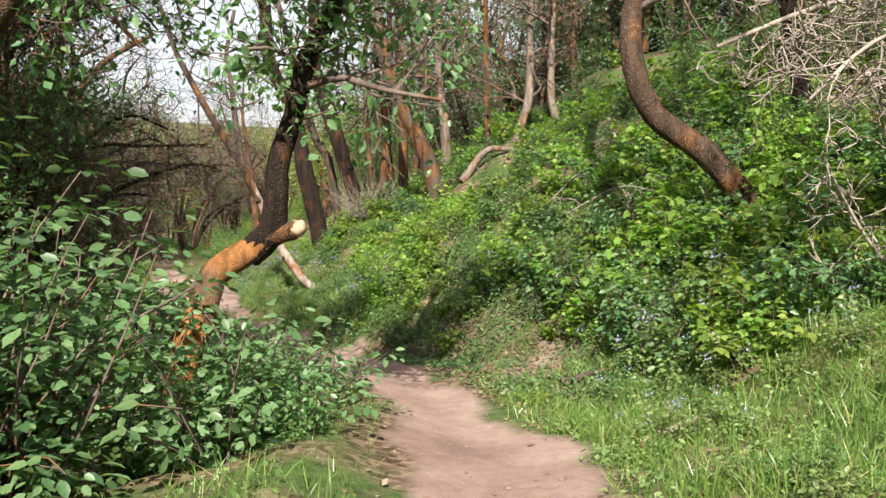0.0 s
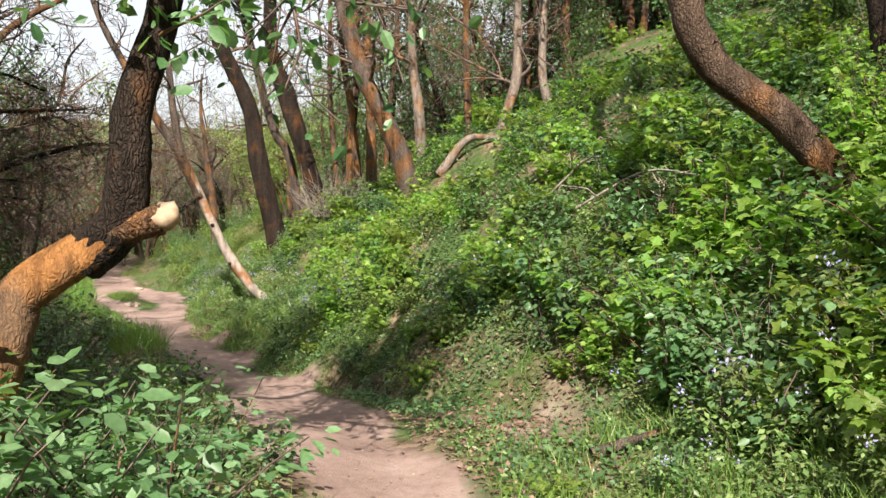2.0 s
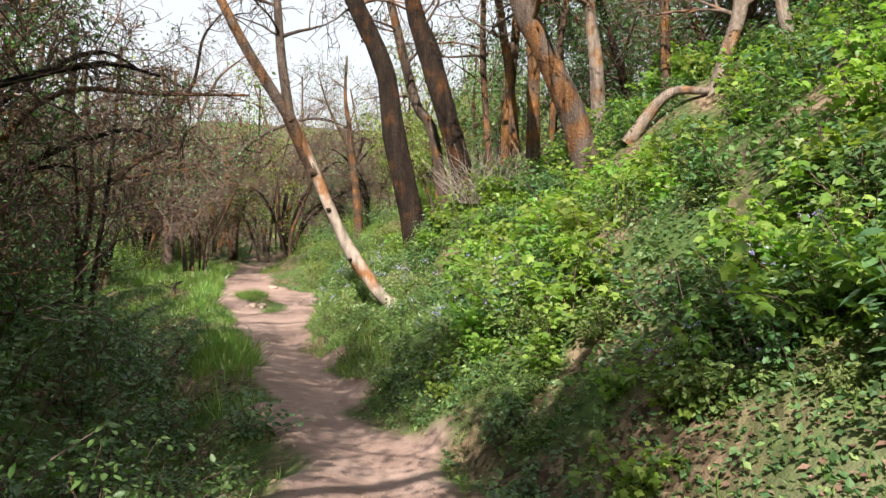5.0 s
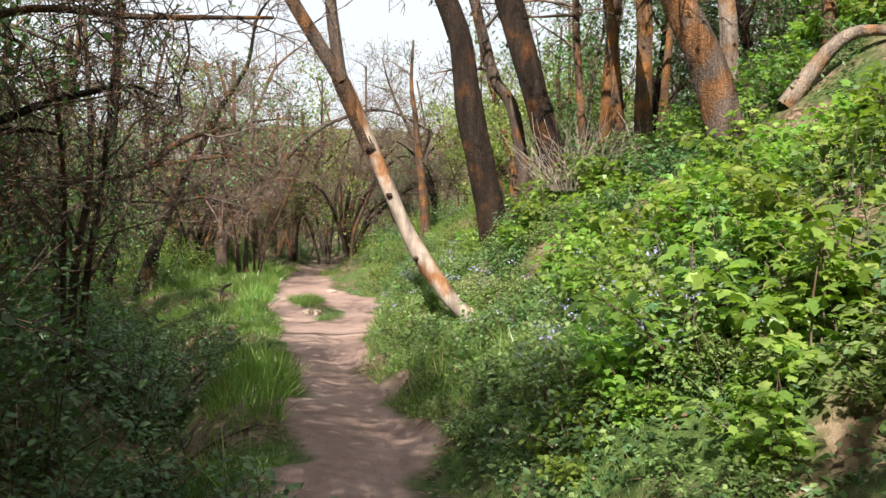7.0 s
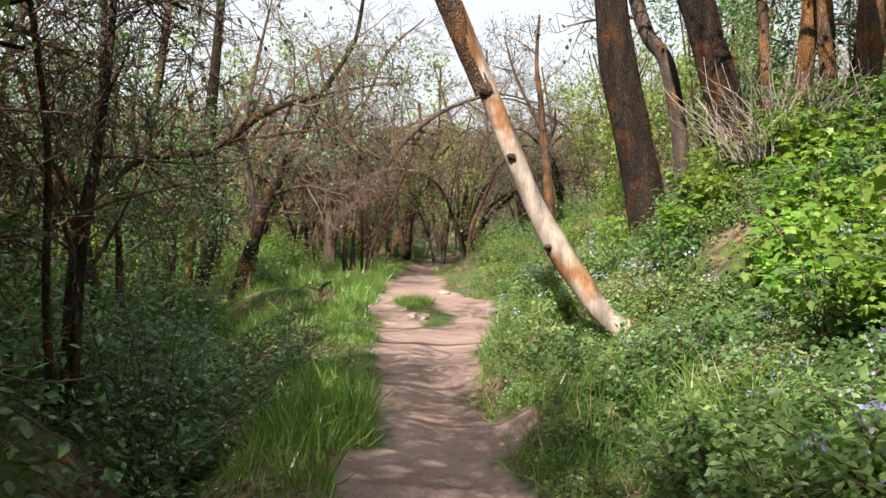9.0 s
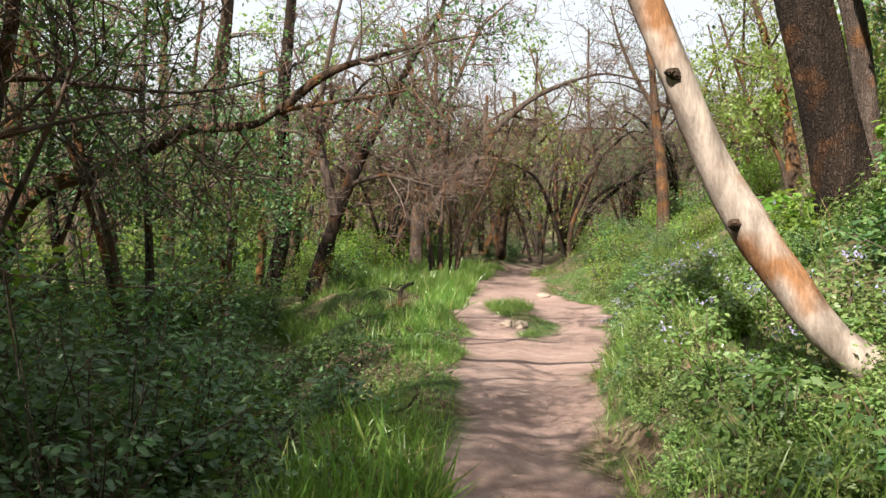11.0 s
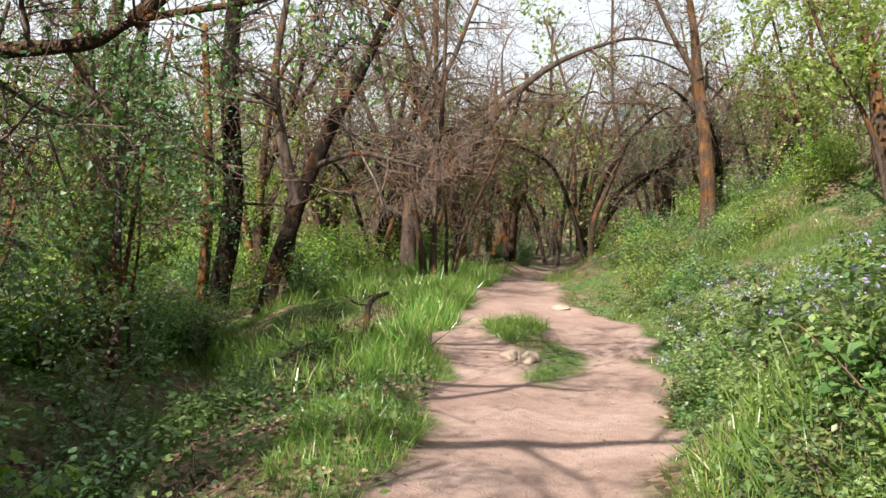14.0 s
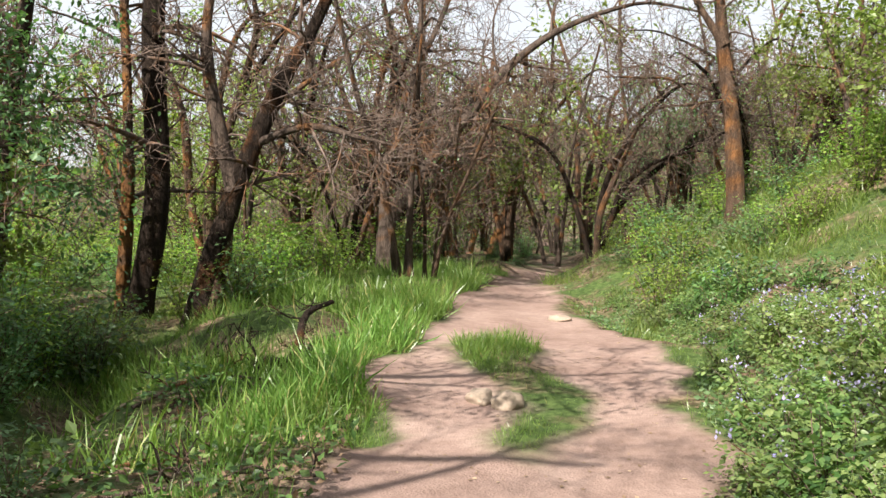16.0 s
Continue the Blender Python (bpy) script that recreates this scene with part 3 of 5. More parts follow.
for (x, y, z), r in (((-4.70, 21.03, 1.0), 0.042), ((-4.13, 21.3, -0.5), 0.024), ((-4.46, 21.13, 0.36), 0.026)):
    s = Shape()
    a = np.array((x, y, z)) - np.array(snag.location)
    s.tube([a, a + (-0.02, -0.05, 0.01), a + (-0.03, -0.075, 0.015)], (r * 1.7, r * 1.2, r * 0.5), 8, 0.2, np.random.RandomState(int(r * 999)))
    part("knot", s.mesh("knot", BARK_BROWN), snag, "brown broken-off knot")

# big dark trees and orange ones on the bank
def bank_tree(label, pts, r, bark, seed, rise=4.0, drift=(0, 0), **more):
    x, y, z = pts[-1]
    ext = [(x + drift[0] * 0.5, y + drift[1] * 0.5, z + rise * 0.5), (x + drift[0], y + drift[1], z + rise)]
    args = dict(counts=(9, 7, 4), reach=2.2, start=0.4, leaf=SMALL, leaf_mat=LEAF_OLIVE, per=0.5, leaf_size=0.10)
    args.update(more)
    return tree_at("bank_tree", label, [(up_from(pts, *ext), r, r * 0.55)], bark, TWIG, seed, **args)


# these two trunks have the shade on them put into the bark colour
bank_tree("tall dark brown tree on the bank, canopy shade put into its bark colour", [(-3.6, 25.2, 0), (-4.21, 25.25, 1.78), (-4.48, 25.31, 3.26), (-5.0, 25.33, 4.61), (-5.32, 25.33, 5.35)], 0.27, BARK_DARK_SHADED, 21, per=0.15)
bank_tree("tall dark brown tree on the bank, canopy shade put into its bark colour", [(-2.45, 25.4, 0), (-3.0, 25.46, 2.04), (-3.58, 25.49, 3.76), (-3.9, 25.52, 4.87)], 0.27, BARK_DARK_SHADED, 22, per=0.2)
bank_tree("slender brown tree beside a dark trunk", [(-3.4, 28.2, 0), (-3.82, 28.16, 1.92), (-4.21, 28.06, 2.78), (-4.5, 28.0, 3.5)], 0.17, BARK_GREY, 23, drift=(-1, 0))
bank_tree("stout grey-brown tree with orange patches of bark", [(-0.05, 21.5, 0), (-0.37, 21.5, 2.0), (-0.9, 21.5, 3.13), (-1.24, 21.5, 3.88)], 0.24, BARK_GREY, 24, drift=(-1, 0.5))
bank_tree("slim pale-barked tree on the bank", [(0.15, 23.9, 0), (0.04, 23.94, 3.1), (-0.09, 24.0, 4.4)], 0.15, BARK_LIGHT, 25)
bank_tree("slim pale curved tree beside a fallen limb", [(1.65, 21.0, 0), (2.0, 21.14, 2.9), (2.18, 21.23, 3.72)], 0.12, BARK_LIGHT, 26)
bank_tree("slim pale-barked tree on the bank", [(2.95, 20.75, 0), (2.7, 20.79, 3.6)], 0.12, BARK_LIGHT, 27)
bank_tree("slim orange-barked tree on the bank", [(1.25, 22.5, 0), (1.15, 22.6, 4.0)], 0.10, BARK_ORANGE, 28)
bank_tree("slim orange-barked tree on the bank", [(3.6, 22.5, 0), (3.5, 22.6, 5.0)], 0.12, BARK_ORANGE, 29)
for k, (x, y, dx, r) in enumerate(((-1.15, 24.4, -0.05, 0.15), (-1.5, 25.0, -0.2, 0.11), (-1.9, 25.6, 0.1, 0.12), (-2.2, 26.6, -0.1, 0.10), (-0.9, 25.4, 0.15, 0.09))):
    g = height(x, y)
    bank_tree("orange-barked tree in a clump on the bank", [(x, y, 0), (x + dx, y, g + 2), (x + dx * 2.5, y + 0.1, g + 4)], r, BARK_ORANGE, 30 + k, group="orange clump", per=0.3)

# across the ditch
# main trunk stands in shade, so it takes the shade-darkened bark
tree_at("twin_trunk_tree", "gnarled twin-trunked tree in long grass", [
    (up_from([(-16.82, 33.59, 0), (-16.52, 33.84, -1.96), (-16.34, 34.0, -1.29), (-16.11, 34.19, -0.43), (-15.58, 34.59, 1.0), (-15.19, 34.88, 1.95), (-14.6, 35.2, 3.2), (-13.9, 35.5, 4.6), (-13.4, 35.4, 6.0), (-12.8, 35.6, 7.0)]), 0.22, 0.03),
    (up_from([(-16.42, 33.8, 0), (-16.43, 33.88, -2.15), (-16.36, 34.0, -1.25)]), 0.2, 0.15),
    ([(-16.2, 34.1, -0.8), (-16.5, 34.0, 0.4), (-16.6, 33.9, 1.8), (-16.3, 34.0, 3.6), (-15.8, 34.2, 5.6)], 0.14, 0.03),
    ([(-15.95, 34.3, 0.0), (-14.9, 34.4, 0.25), (-14.0, 34.6, 0.05), (-13.3, 34.7, -0.08)], 0.07, 0.012)],
    (BARK_DARK_SHADED, BARK_BROWN, BARK_GREY), TWIG, 41, counts=(13, 8, 5), reach=2.0, start=0.3, lift=-0.03, bare_stems=(1,))
tree_at("roadside_tree", "straight tree with orange-brown flaking bark", [
    (up_from([(-18.1, 33.5, 0), (-17.6, 33.6, -0.9), (-17.75, 33.7, 1.7), (-17.6, 33.8, 4.0), (-17.4, 34.0, 6.5)]), 0.24, 0.12),
    (up_from([(-18.45, 33.5, 0), (-18.2, 33.5, -1.2), (-18.1, 33.5, 0.5), (-18.3, 33.6, 3.0)]), 0.12, 0.07)],
    (BARK_DARK_SHADED, BARK_ORANGE), TWIG, 42, counts=(12, 7, 5), reach=2.1, start=0.3, lift=-0.08, leaf=LEAFLET, leaf_mat=LEAF_DEEP, per=0.35, leaf_size=0.08)
tree_at("ditch_tree", "rough brown tree standing at the ditch", [
    (up_from([(-16.2, 29.7, 0), (-16.42, 29.64, -1.86), (-16.57, 29.55, -0.64), (-16.45, 29.58, 0.55), (-16.23, 29.6, 1.72), (-15.9, 29.7, 3.4), (-15.8, 29.9, 5.2)]), 0.16, 0.06),
    ([(-16.55, 29.55, -0.8), (-16.9, 29.7, 0.4), (-17.0, 29.8, 2.0), (-16.8, 30.0, 4.0)], 0.09, 0.03)],
    BARK_BROWN, TWIG, 51, counts=(11, 7, 4), reach=1.9, leaf=LEAFLET, leaf_mat=LEAF_MID, per=0.5, leaf_size=0.09, start=0.35, lift=-0.07)
tree_at("ditch_tree", "dark upright tree behind the bushes", [
    (up_from([(-18.45, 30.95, 0), (-18.33, 31.15, -1.72), (-18.19, 31.3, -0.24), (-17.96, 31.4, 1.35), (-17.67, 31.5, 2.78), (-17.5, 31.6, 5.0)]), 0.19, 0.08)],
    BARK_DARK_SHADED, TWIG, 52, counts=(10, 7, 4), reach=2.0, leaf=LEAFLET, leaf_mat=LEAF_MID, per=0.6, leaf_size=0.09, start=0.4, lift=-0.06)
tree_at("ditch_tree", "upright orange-barked tree behind the bushes", [
    (up_from([(-20.4, 32.0, 0), (-20.23, 32.07, -0.9), (-20.11, 32.1, 1.11), (-20.14, 31.95, 2.15), (-20.03, 31.8, 3.29), (-19.8, 31.8, 5.4)]), 0.17, 0.07)],
    BARK_ORANGE, TWIG, 53, counts=(9, 7, 4), reach=1.9, leaf=LEAFLET, leaf_mat=LEAF_MID, per=0.3, leaf_size=0.09, start=0.45, lift=-0.06)
tree_at("bank_tree", "orange-barked tree on the open grassy bank", [
    (up_from([(-5.6, 40.45, 0), (-5.66, 40.4, 0.4), (-5.85, 40.28, 1.75), (-6.11, 40.09, 3.02), (-6.47, 39.86, 4.03), (-6.9, 39.7, 5.6)]), 0.2, 0.08)],
    BARK_ORANGE, TWIG, 54, counts=(8, 6, 4), reach=1.8, leaf=SMALL, leaf_mat=LEAF_SPRING, per=0.8, leaf_size=0.1, start=0.5)
tree_at("arching_tree", "bare grey tree arching over the path", [
    (up_from([(-17.84, 41.0, 0), (-17.76, 41.14, -1.47), (-16.93, 41.71, -0.04), (-16.11, 42.28, 1.24), (-15.27, 42.84, 2.39), (-14.07, 43.6, 3.38), (-12.47, 44.55, 3.9), (-11.0, 45.0, 3.7)]), 0.24, 0.02),
    (up_from([(-17.9, 41.2, 0), (-18.1, 41.4, -1.0), (-17.9, 41.8, 1.2), (-17.0, 42.3, 3.6), (-16.2, 42.8, 5.6), (-15.0, 43.3, 6.8)]), 0.15, 0.02)],
    BARK_GREY, TWIG, 43, counts=(26, 9, 5), reach=2.4, start=0.25, lift=-0.03)
tree_at("dead_limbed_tree", "tree with a long reddish limb held low over the ditch", [
    (up_from([(-15.0, 23.6, 0), (-14.8, 23.8, -1.2), (-14.32, 24.03, -0.3), (-13.38, 24.57, 0.12), (-12.82, 24.89, 0.36), (-12.38, 25.15, 0.6), (-11.63, 25.57, 0.73), (-11.19, 25.82, 0.92), (-10.44, 26.25, 1.08), (-9.62, 26.71, 1.2)]), 0.15, 0.012),
    ([(-11.25, 25.8, 0.9), (-10.7, 26.13, 1.41), (-10.08, 26.49, 1.7), (-9.33, 26.91, 1.9), (-8.57, 27.34, 2.05)], 0.07, 0.01),
    ([(-14.7, 23.85, -1.0), (-15.0, 24.2, 0.8), (-14.9, 24.5, 2.6), (-14.3, 25.0, 4.5), (-13.6, 25.4, 6.0)], 0.13, 0.02)],
    BARK_BROWN, TWIG, 44, counts=(11, 8, 4), reach=1.6, start=0.35, lift=0.0, leaf=LEAFLET, leaf_mat=LEAF_MID, per=1.0, leaf_size=0.08)
tree_at("bank_side_tree", "split-topped tree on the grassy bank", [
    (up_from([(-9.6, 42.5, 0), (-9.72, 42.55, 0.4), (-9.98, 42.6, 2.5), (-10.08, 42.62, 3.5), (-10.25, 42.8, 4.9), (-10.15, 43.0, 6.6)]), 0.22, 0.04),
    ([(-9.95, 42.6, 2.4), (-10.5, 42.6, 3.3), (-11.2, 42.8, 4.6), (-11.6, 42.9, 5.9)], 0.10, 0.025)],
    BARK_BROWN, TWIG, 45, counts=(8, 6, 4), reach=1.6, leaf=SMALL, leaf_mat=LEAF_MID, per=0.6, leaf_size=0.09, start=0.5)
for k, (dx, lean) in enumerate(((0.0, 0.6), (0.9, 1.1))):
    x, y = -23.2 + dx, 55.4
    g = height(x, y)
    bank_tree("slim orange-barked tree leaning over the path", [(x, y, 0), (x + lean, y + 0.4, g + 2.6), (x + lean * 1.5, y + 0.6, g + 4.5)], 0.16, BARK_ORANGE, 46 + k, per=0.1)


# trees added out of view on the low side; their crowns shade the path
def overhanging_tree(x, y, dx, dy, rise, r, seed, per, label, counts=(13, 8, 5)):
    g = height(x, y)
    stem = up_from([(x, y, 0), (x + dx * 0.12, y + dy * 0.2, g + rise * 0.3), (x + dx * 0.4, y + dy * 0.5, g + rise * 0.62), (x + dx * 0.8, y + dy * 0.8, g + rise * 0.88), (x + dx * 1.15, y + dy, g + rise)])
    fork = [(x + dx * 0.3, y + dy * 0.4, g + rise * 0.5), (x + dx * 0.35, y + dy + 0.9, g + rise * 0.8), (x + dx * 0.5, y + dy + 2.0, g + rise * 1.05)]
    tree_at("overhanging_tree", label, [(stem, r, 0.03), (fork, r * 0.6, 0.025)], BARK_BROWN, TWIG, seed, counts=counts, reach=2.3, leaf=LEAFLET, leaf_mat=LEAF_MID, per=per, leaf_size=0.10, start=0.4, lift=-0.01)


for k, (x, y, dx, dy, rise, r, per) in enumerate(((-6.5, 4.9, 2.9, 0.4, 6.4, 0.17, 3.2), (-12.8, 20.4, 3.8, 0.4, 7.2, 0.19, 0.1), (-4.9, 6.2, 4.1, 0.9, 6.4, 0.18, 3.2), (-6.2, 8.8, 2.4, 0.6, 6.2, 0.16, 2.4), (-6.9, 11.0, 2.4, 0.2, 6.4, 0.17, 0.6),
                                                  (-8.6, 14.5, 2.3, 0.4, 6.6, 0.18, 0.3), (-10.6, 18.8, 3.4, 0.5, 7.0, 0.19, 0.1))):
    overhanging_tree(x, y, dx, dy, rise, r, 140 + k, per, "leafy leaning tree added out of view to shade the path" if per > 1 else "nearly bare leaning tree added out of view to stripe the path with shade", (13, 8, 5) if per > 0.5 else (7, 5, 3))


# ---- dead limbs and brush on the bank ----
def dead_limb(name, label, ctrl, r, seed, mat, counts=(), reach=0.8, lift=0.0, category="branch"):
    r_ = np.random.RandomState(seed)
    x, y, z = ctrl[0]
    top = root(name, x, y, z, label, category)
    line = smooth_line(ctrl, 14) - np.array(ctrl[0])
    rad = np.linspace(r, r * 0.45, 14)
    s = Shape()
    s.tube(line, rad, 8, 0.12, r_)
    part("limb", s.mesh("limb", mat), top)
    if counts:
        boughs, tips = [], []
        branch_out(None, tips, line, rad, r_, 1, counts, reach, start=0.15, lift=lift, bend=0.28, boughs=boughs)
        for q in boughs:
            tagged(part("twig", q.mesh("twig", mat), top), kind="stuff")
    return top


def on_ground(x, y, dz=0.0):
    return (x, y, height(x, y) + dz)


dead_limb("fallen_limb", "pale broken limb lying on the bank", [on_ground(0.5, 21.3, 0.05), (1.1, 21.2, 2.25), (1.7, 20.95, 2.28)], 0.11, 1, BARK_LIGHT)
dead_limb("fallen_log", "short brown log lying at the bank's foot", [on_ground(1.25, 8.55, 0.05), on_ground(1.5, 8.6, 0.07), on_ground(1.8, 8.65, 0.06)], 0.045, 2, BARK_GREY)
dead_limb("fallen_log", "short cut log end lying in grass", [on_ground(2.35, 6.6, 0.05), on_ground(2.6, 6.65, 0.07)], 0.06, 3, BARK_ORANGE)
dead_limb("fallen_log", "short pale rotten log in grass", [on_ground(1.45, 5.95, 0.03), on_ground(1.9, 5.95, 0.04)], 0.045, 4, BARK_PALE)
dead_limb("dead_branch", "pale dead branch hanging in a tangle of bare twigs", [(5.4, 7.2, 3.2), (4.2, 6.9, 3.05), (3.1, 6.8, 2.85), (2.2, 6.7, 2.5)], 0.03, 5, TWIG_PALE, (14, 8, 4), 1.1, -0.04)
dead_limb("dead_branch", "pale dead branch hanging in a tangle of bare twigs", [(5.2, 6.4, 2.6), (4.2, 6.3, 2.75), (3.3, 6.3, 2.5), (2.7, 6.2, 2.0)], 0.028, 6, TWIG_PALE, (14, 8, 4), 1.0, -0.04)
dead_limb("dead_branch", "pale dead branch propped in the bushes", [on_ground(3.9, 6.8, 0.0), (3.5, 6.7, 0.9), (3.2, 6.6, 1.3), (3.0, 6.5, 1.6)], 0.02, 7, TWIG_PALE, (8, 5), 0.7, 0.0)
dead_limb("dead_branch", "thin pale dead stick among bushes", [on_ground(1.9, 12.6, 0.25), on_ground(2.5, 11.9, 0.55), on_ground(2.9, 11.3, 0.5)], 0.018, 8, TWIG_PALE, (5, 3), 0.5, 0.0)
dead_limb("dead_branch", "thin pale dead stick among bushes", [on_ground(1.6, 13.9, 0.2), on_ground(2.1, 13.3, 0.5), on_ground(2.2, 12.8, 0.6)], 0.016, 9, TWIG_PALE, (5, 3), 0.5, 0.0)
dead_limb("root_snag", "dark twisted dead limb lying beside the ditch", [on_ground(-12.1, 29.9, 0.04), on_ground(-12.4, 30.5, 0.2), on_ground(-12.45, 31.1, 0.12), on_ground(-12.75, 31.7, 0.34), on_ground(-12.8, 32.3, 0.42)], 0.075, 10, BARK_DARK_SHADED, (10, 4), 0.6, 0.04)
dead_limb("root_snag", "dark dead stick in the ditch", [on_ground(-12.0, 29.6, 0.02), (-12.2, 29.9, -2.75), (-12.5, 30.0, -2.55)], 0.03, 11, BARK_DARK_SHADED, (6, 3), 0.5, 0.03)
for k, (x, y, dx, dy, r) in enumerate(((-10.3, 26.0, 1.2, 1.4, 0.035), (-9.9, 25.2, -0.9, 0.8, 0.025), (-11.0, 27.0, 0.9, 1.2, 0.03), (-6.9, 19.6, 0.9, 0.6, 0.04), (-7.3, 20.4, 0.8, 1.1, 0.03), (-9.0, 23.4, 1.0, 0.4, 0.025), (-5.2, 16.4, 0.7, 0.9, 0.03), (-11.8, 28.3, 0.4, 1.2, 0.03))):
    dead_limb("dead_branch", "dry fallen branch lying in the ditch", [on_ground(x, y, 0.02), on_ground(x + dx * 0.5, y + dy * 0.5, 0.09), on_ground(x + dx, y + dy, 0.04)], r * 0.6, 20 + k, BARK_GREY, (5, 3), 0.5, 0.03)
brush = root("dead_brush", *on_ground(-2.0, 24.2), "heap of fine dry pinkish-grey twigs", "brush")
r_ = np.random.RandomState(33)
for _ in range(12):
    s = Shape()
    for _ in range(22):
        a = r_.uniform(0, 6.3)
        q = r_.uniform(0, 0.7)
        p = np.array((math.cos(a) * q * 1.2, math.sin(a) * q, -0.05))
        s.tube(wander(p, (math.cos(a) * 0.5, math.sin(a) * 0.5, 1), r_.uniform(0.6, 1.5), 4, r_, 0.2, -0.06), np.linspace(0.007, 0.003, 5), 3, cap=False)
    tagged(part("twig", s.mesh("twig", TWIG_PALE), brush), kind="stuff")

# ---- stones between the ruts ----
def stone(x, y, sx, sy, sz, seed):
    bm = bmesh.new()
    bmesh.ops.create_icosphere(bm, subdivisions=3, radius=1.0)
    for v in bm.verts:
        q = noise.noise(v.co * 1.3 + Vector((seed, 0, 0))) * 0.35 + noise.noise(v.co * 3.5 + Vector((0, seed, 0))) * 0.10
        v.co = Vector((v.co.x * sx, v.co.y * sy, v.co.z * sz)) * (1 + q)
    for f in bm.faces:
        f.smooth = True
    me = bpy.data.meshes.new("stone")
    bm.to_mesh(me)
    bm.free()
    me.materials.append(STONE)
    ob = new("stone", me)
    ob.location = (x, y, height(x, y) + sz * 0.35)
    ob.rotation_euler = (0, 0, seed)
    return tagged(ob, "rounded dusty tan stone bedded in the path", "stone", "stones in the path")


stone(-9.2, 30.02, 0.15, 0.11, 0.10, 1.0)
stone(-9.48, 30.06, 0.15, 0.12, 0.09, 2.3)
stone(-11.2, 36.2, 0.22, 0.14, 0.07, 3.1)

# ---- trees of the wood around: a few kinds, repeated ----
def wood_kind(seed, bark, stems, tall, counts, reach, leaf_mat, per, size, label, lift=0.02, tmpl=SMALL, sides=7, lean=(0.08, 0.38), start=0.25):
    rng = np.random.RandomState(seed)
    lines = []
    for k in range(stems):
        a = rng.uniform(0, 6.3)
        away = rng.uniform(*lean) * tall
        b = np.array((math.cos(a), math.sin(a), 0)) * (0.25 if stems > 1 else 0)
        e = np.array((math.cos(a), math.sin(a), 0)) * away
        h = tall * rng.uniform(0.75, 1.0)
        lines.append(([tuple(b + (0, 0, -0.3)), tuple(b + e * 0.2 + (0, 0, h * 0.25)), tuple(b + e * 0.55 + rng.normal(0, 0.15, 3) + (0, 0, h * 0.6)), tuple(b + e + (0, 0, h))],
                      0.018 * tall * rng.uniform(0.7, 1.1) / stems**0.35, 0.005 * tall))
    return tree_at("tree", label, lines, bark, TWIG, seed, counts=counts, reach=reach, leaf=tmpl, leaf_mat=leaf_mat, per=per, leaf_size=size, start=start, lift=lift, sides=sides, joined=True)


BARE = "nearly bare many-stemmed tree with tangled grey twigs"
KINDS = [
    wood_kind(61, BARK_GREY, 3, 7.0, (8, 7, 6), 2.8, LEAF_OLIVE, 0.35, 0.08, BARE, -0.02),
    wood_kind(62, BARK_BROWN, 4, 6.0, (6, 7, 6), 2.6, LEAF_FRESH, 0.25, 0.08, BARE, -0.06),
    wood_kind(63, BARK_ORANGE, 2, 8.0, (8, 7, 4), 2.2, LEAF_OLIVE, 0.5, 0.10, "orange-barked tree just coming into leaf"),
    wood_kind(64, BARK_DARK_SHADED, 1, 9.0, (15, 8, 4), 2.5, LEAF_MID, 3.0, 0.12, "dark-barked tree in small green leaf"),
    wood_kind(65, BARK_GREY, 3, 6.0, (7, 7, 3), 1.9, LEAF_MID, 4.0, 0.10, "leafy many-stemmed small tree"),
    wood_kind(66, BARK_BROWN, 2, 5.0, (9, 7, 4), 1.7, LEAF_MID, 4.2, 0.085, "densely leafy small tree", start=0.1),
    wood_kind(67, BARK_GREY, 2, 7.5, (7, 6, 4), 3.0, LEAF_OLIVE, 0.5, 0.10, BARE, -0.02, sides=5),
    wood_kind(68, BARK_BROWN, 3, 6.5, (5, 6, 4), 2.8, LEAF_FRESH, 0.4, 0.10, BARE, -0.05, sides=5),
    wood_kind(69, BARK_GREY, 2, 7.0, (7, 6), 2.4, LEAF_SPRING, 8.0, 0.16, "tree in fresh yellow-green leaf", sides=5),
]


def thicket_kind(seed, bark, stems, tall, label, leaf_mat, per, size):
    """Crooked stems from one foot that rise and arch over to one side in long boughs with hanging twigs."""
    r = np.random.RandomState(seed)
    lines = []
    for k in range(stems):
        a = r.uniform(-0.8, 0.8) + (3.0 if k == stems - 1 else 0.0)
        e = np.array((math.cos(a), math.sin(a), 0.0))
        out, h = tall * r.uniform(0.25, 0.95), tall * r.uniform(0.55, 1.0)
        bits = [(0.02, -0.06), (0.10, 0.30), (0.34, 0.64), (0.68, 0.88), (1.0, 1.0), (1.3, 0.98)]
        lines.append(([tuple(e * out * u + (0, 0, h * v) + r.normal(0, 0.14, 3) * (i > 0)) for i, (u, v) in enumerate(bits)], tall * r.uniform(0.015, 0.024), 0.016))
    return tree_at("thicket_tree", label, lines, bark, TWIG, seed, counts=(11, 7, 4), reach=1.8, leaf=SMALL, leaf_mat=leaf_mat, per=per, leaf_size=size, start=0.3, lift=-0.05, sides=7, joined=True, bend=0.24)


ARCHED = "many-stemmed bare tree arching over in drooping twigs"
KINDS += [thicket_kind(71, (BARK_DARK_SHADED, BARK_BROWN), 5, 6.4, ARCHED, LEAF_OLIVE, 0.12, 0.08), thicket_kind(72, (BARK_BROWN, BARK_DARK_SHADED), 5, 5.2, ARCHED, LEAF_FRESH, 0.15, 0.08)]
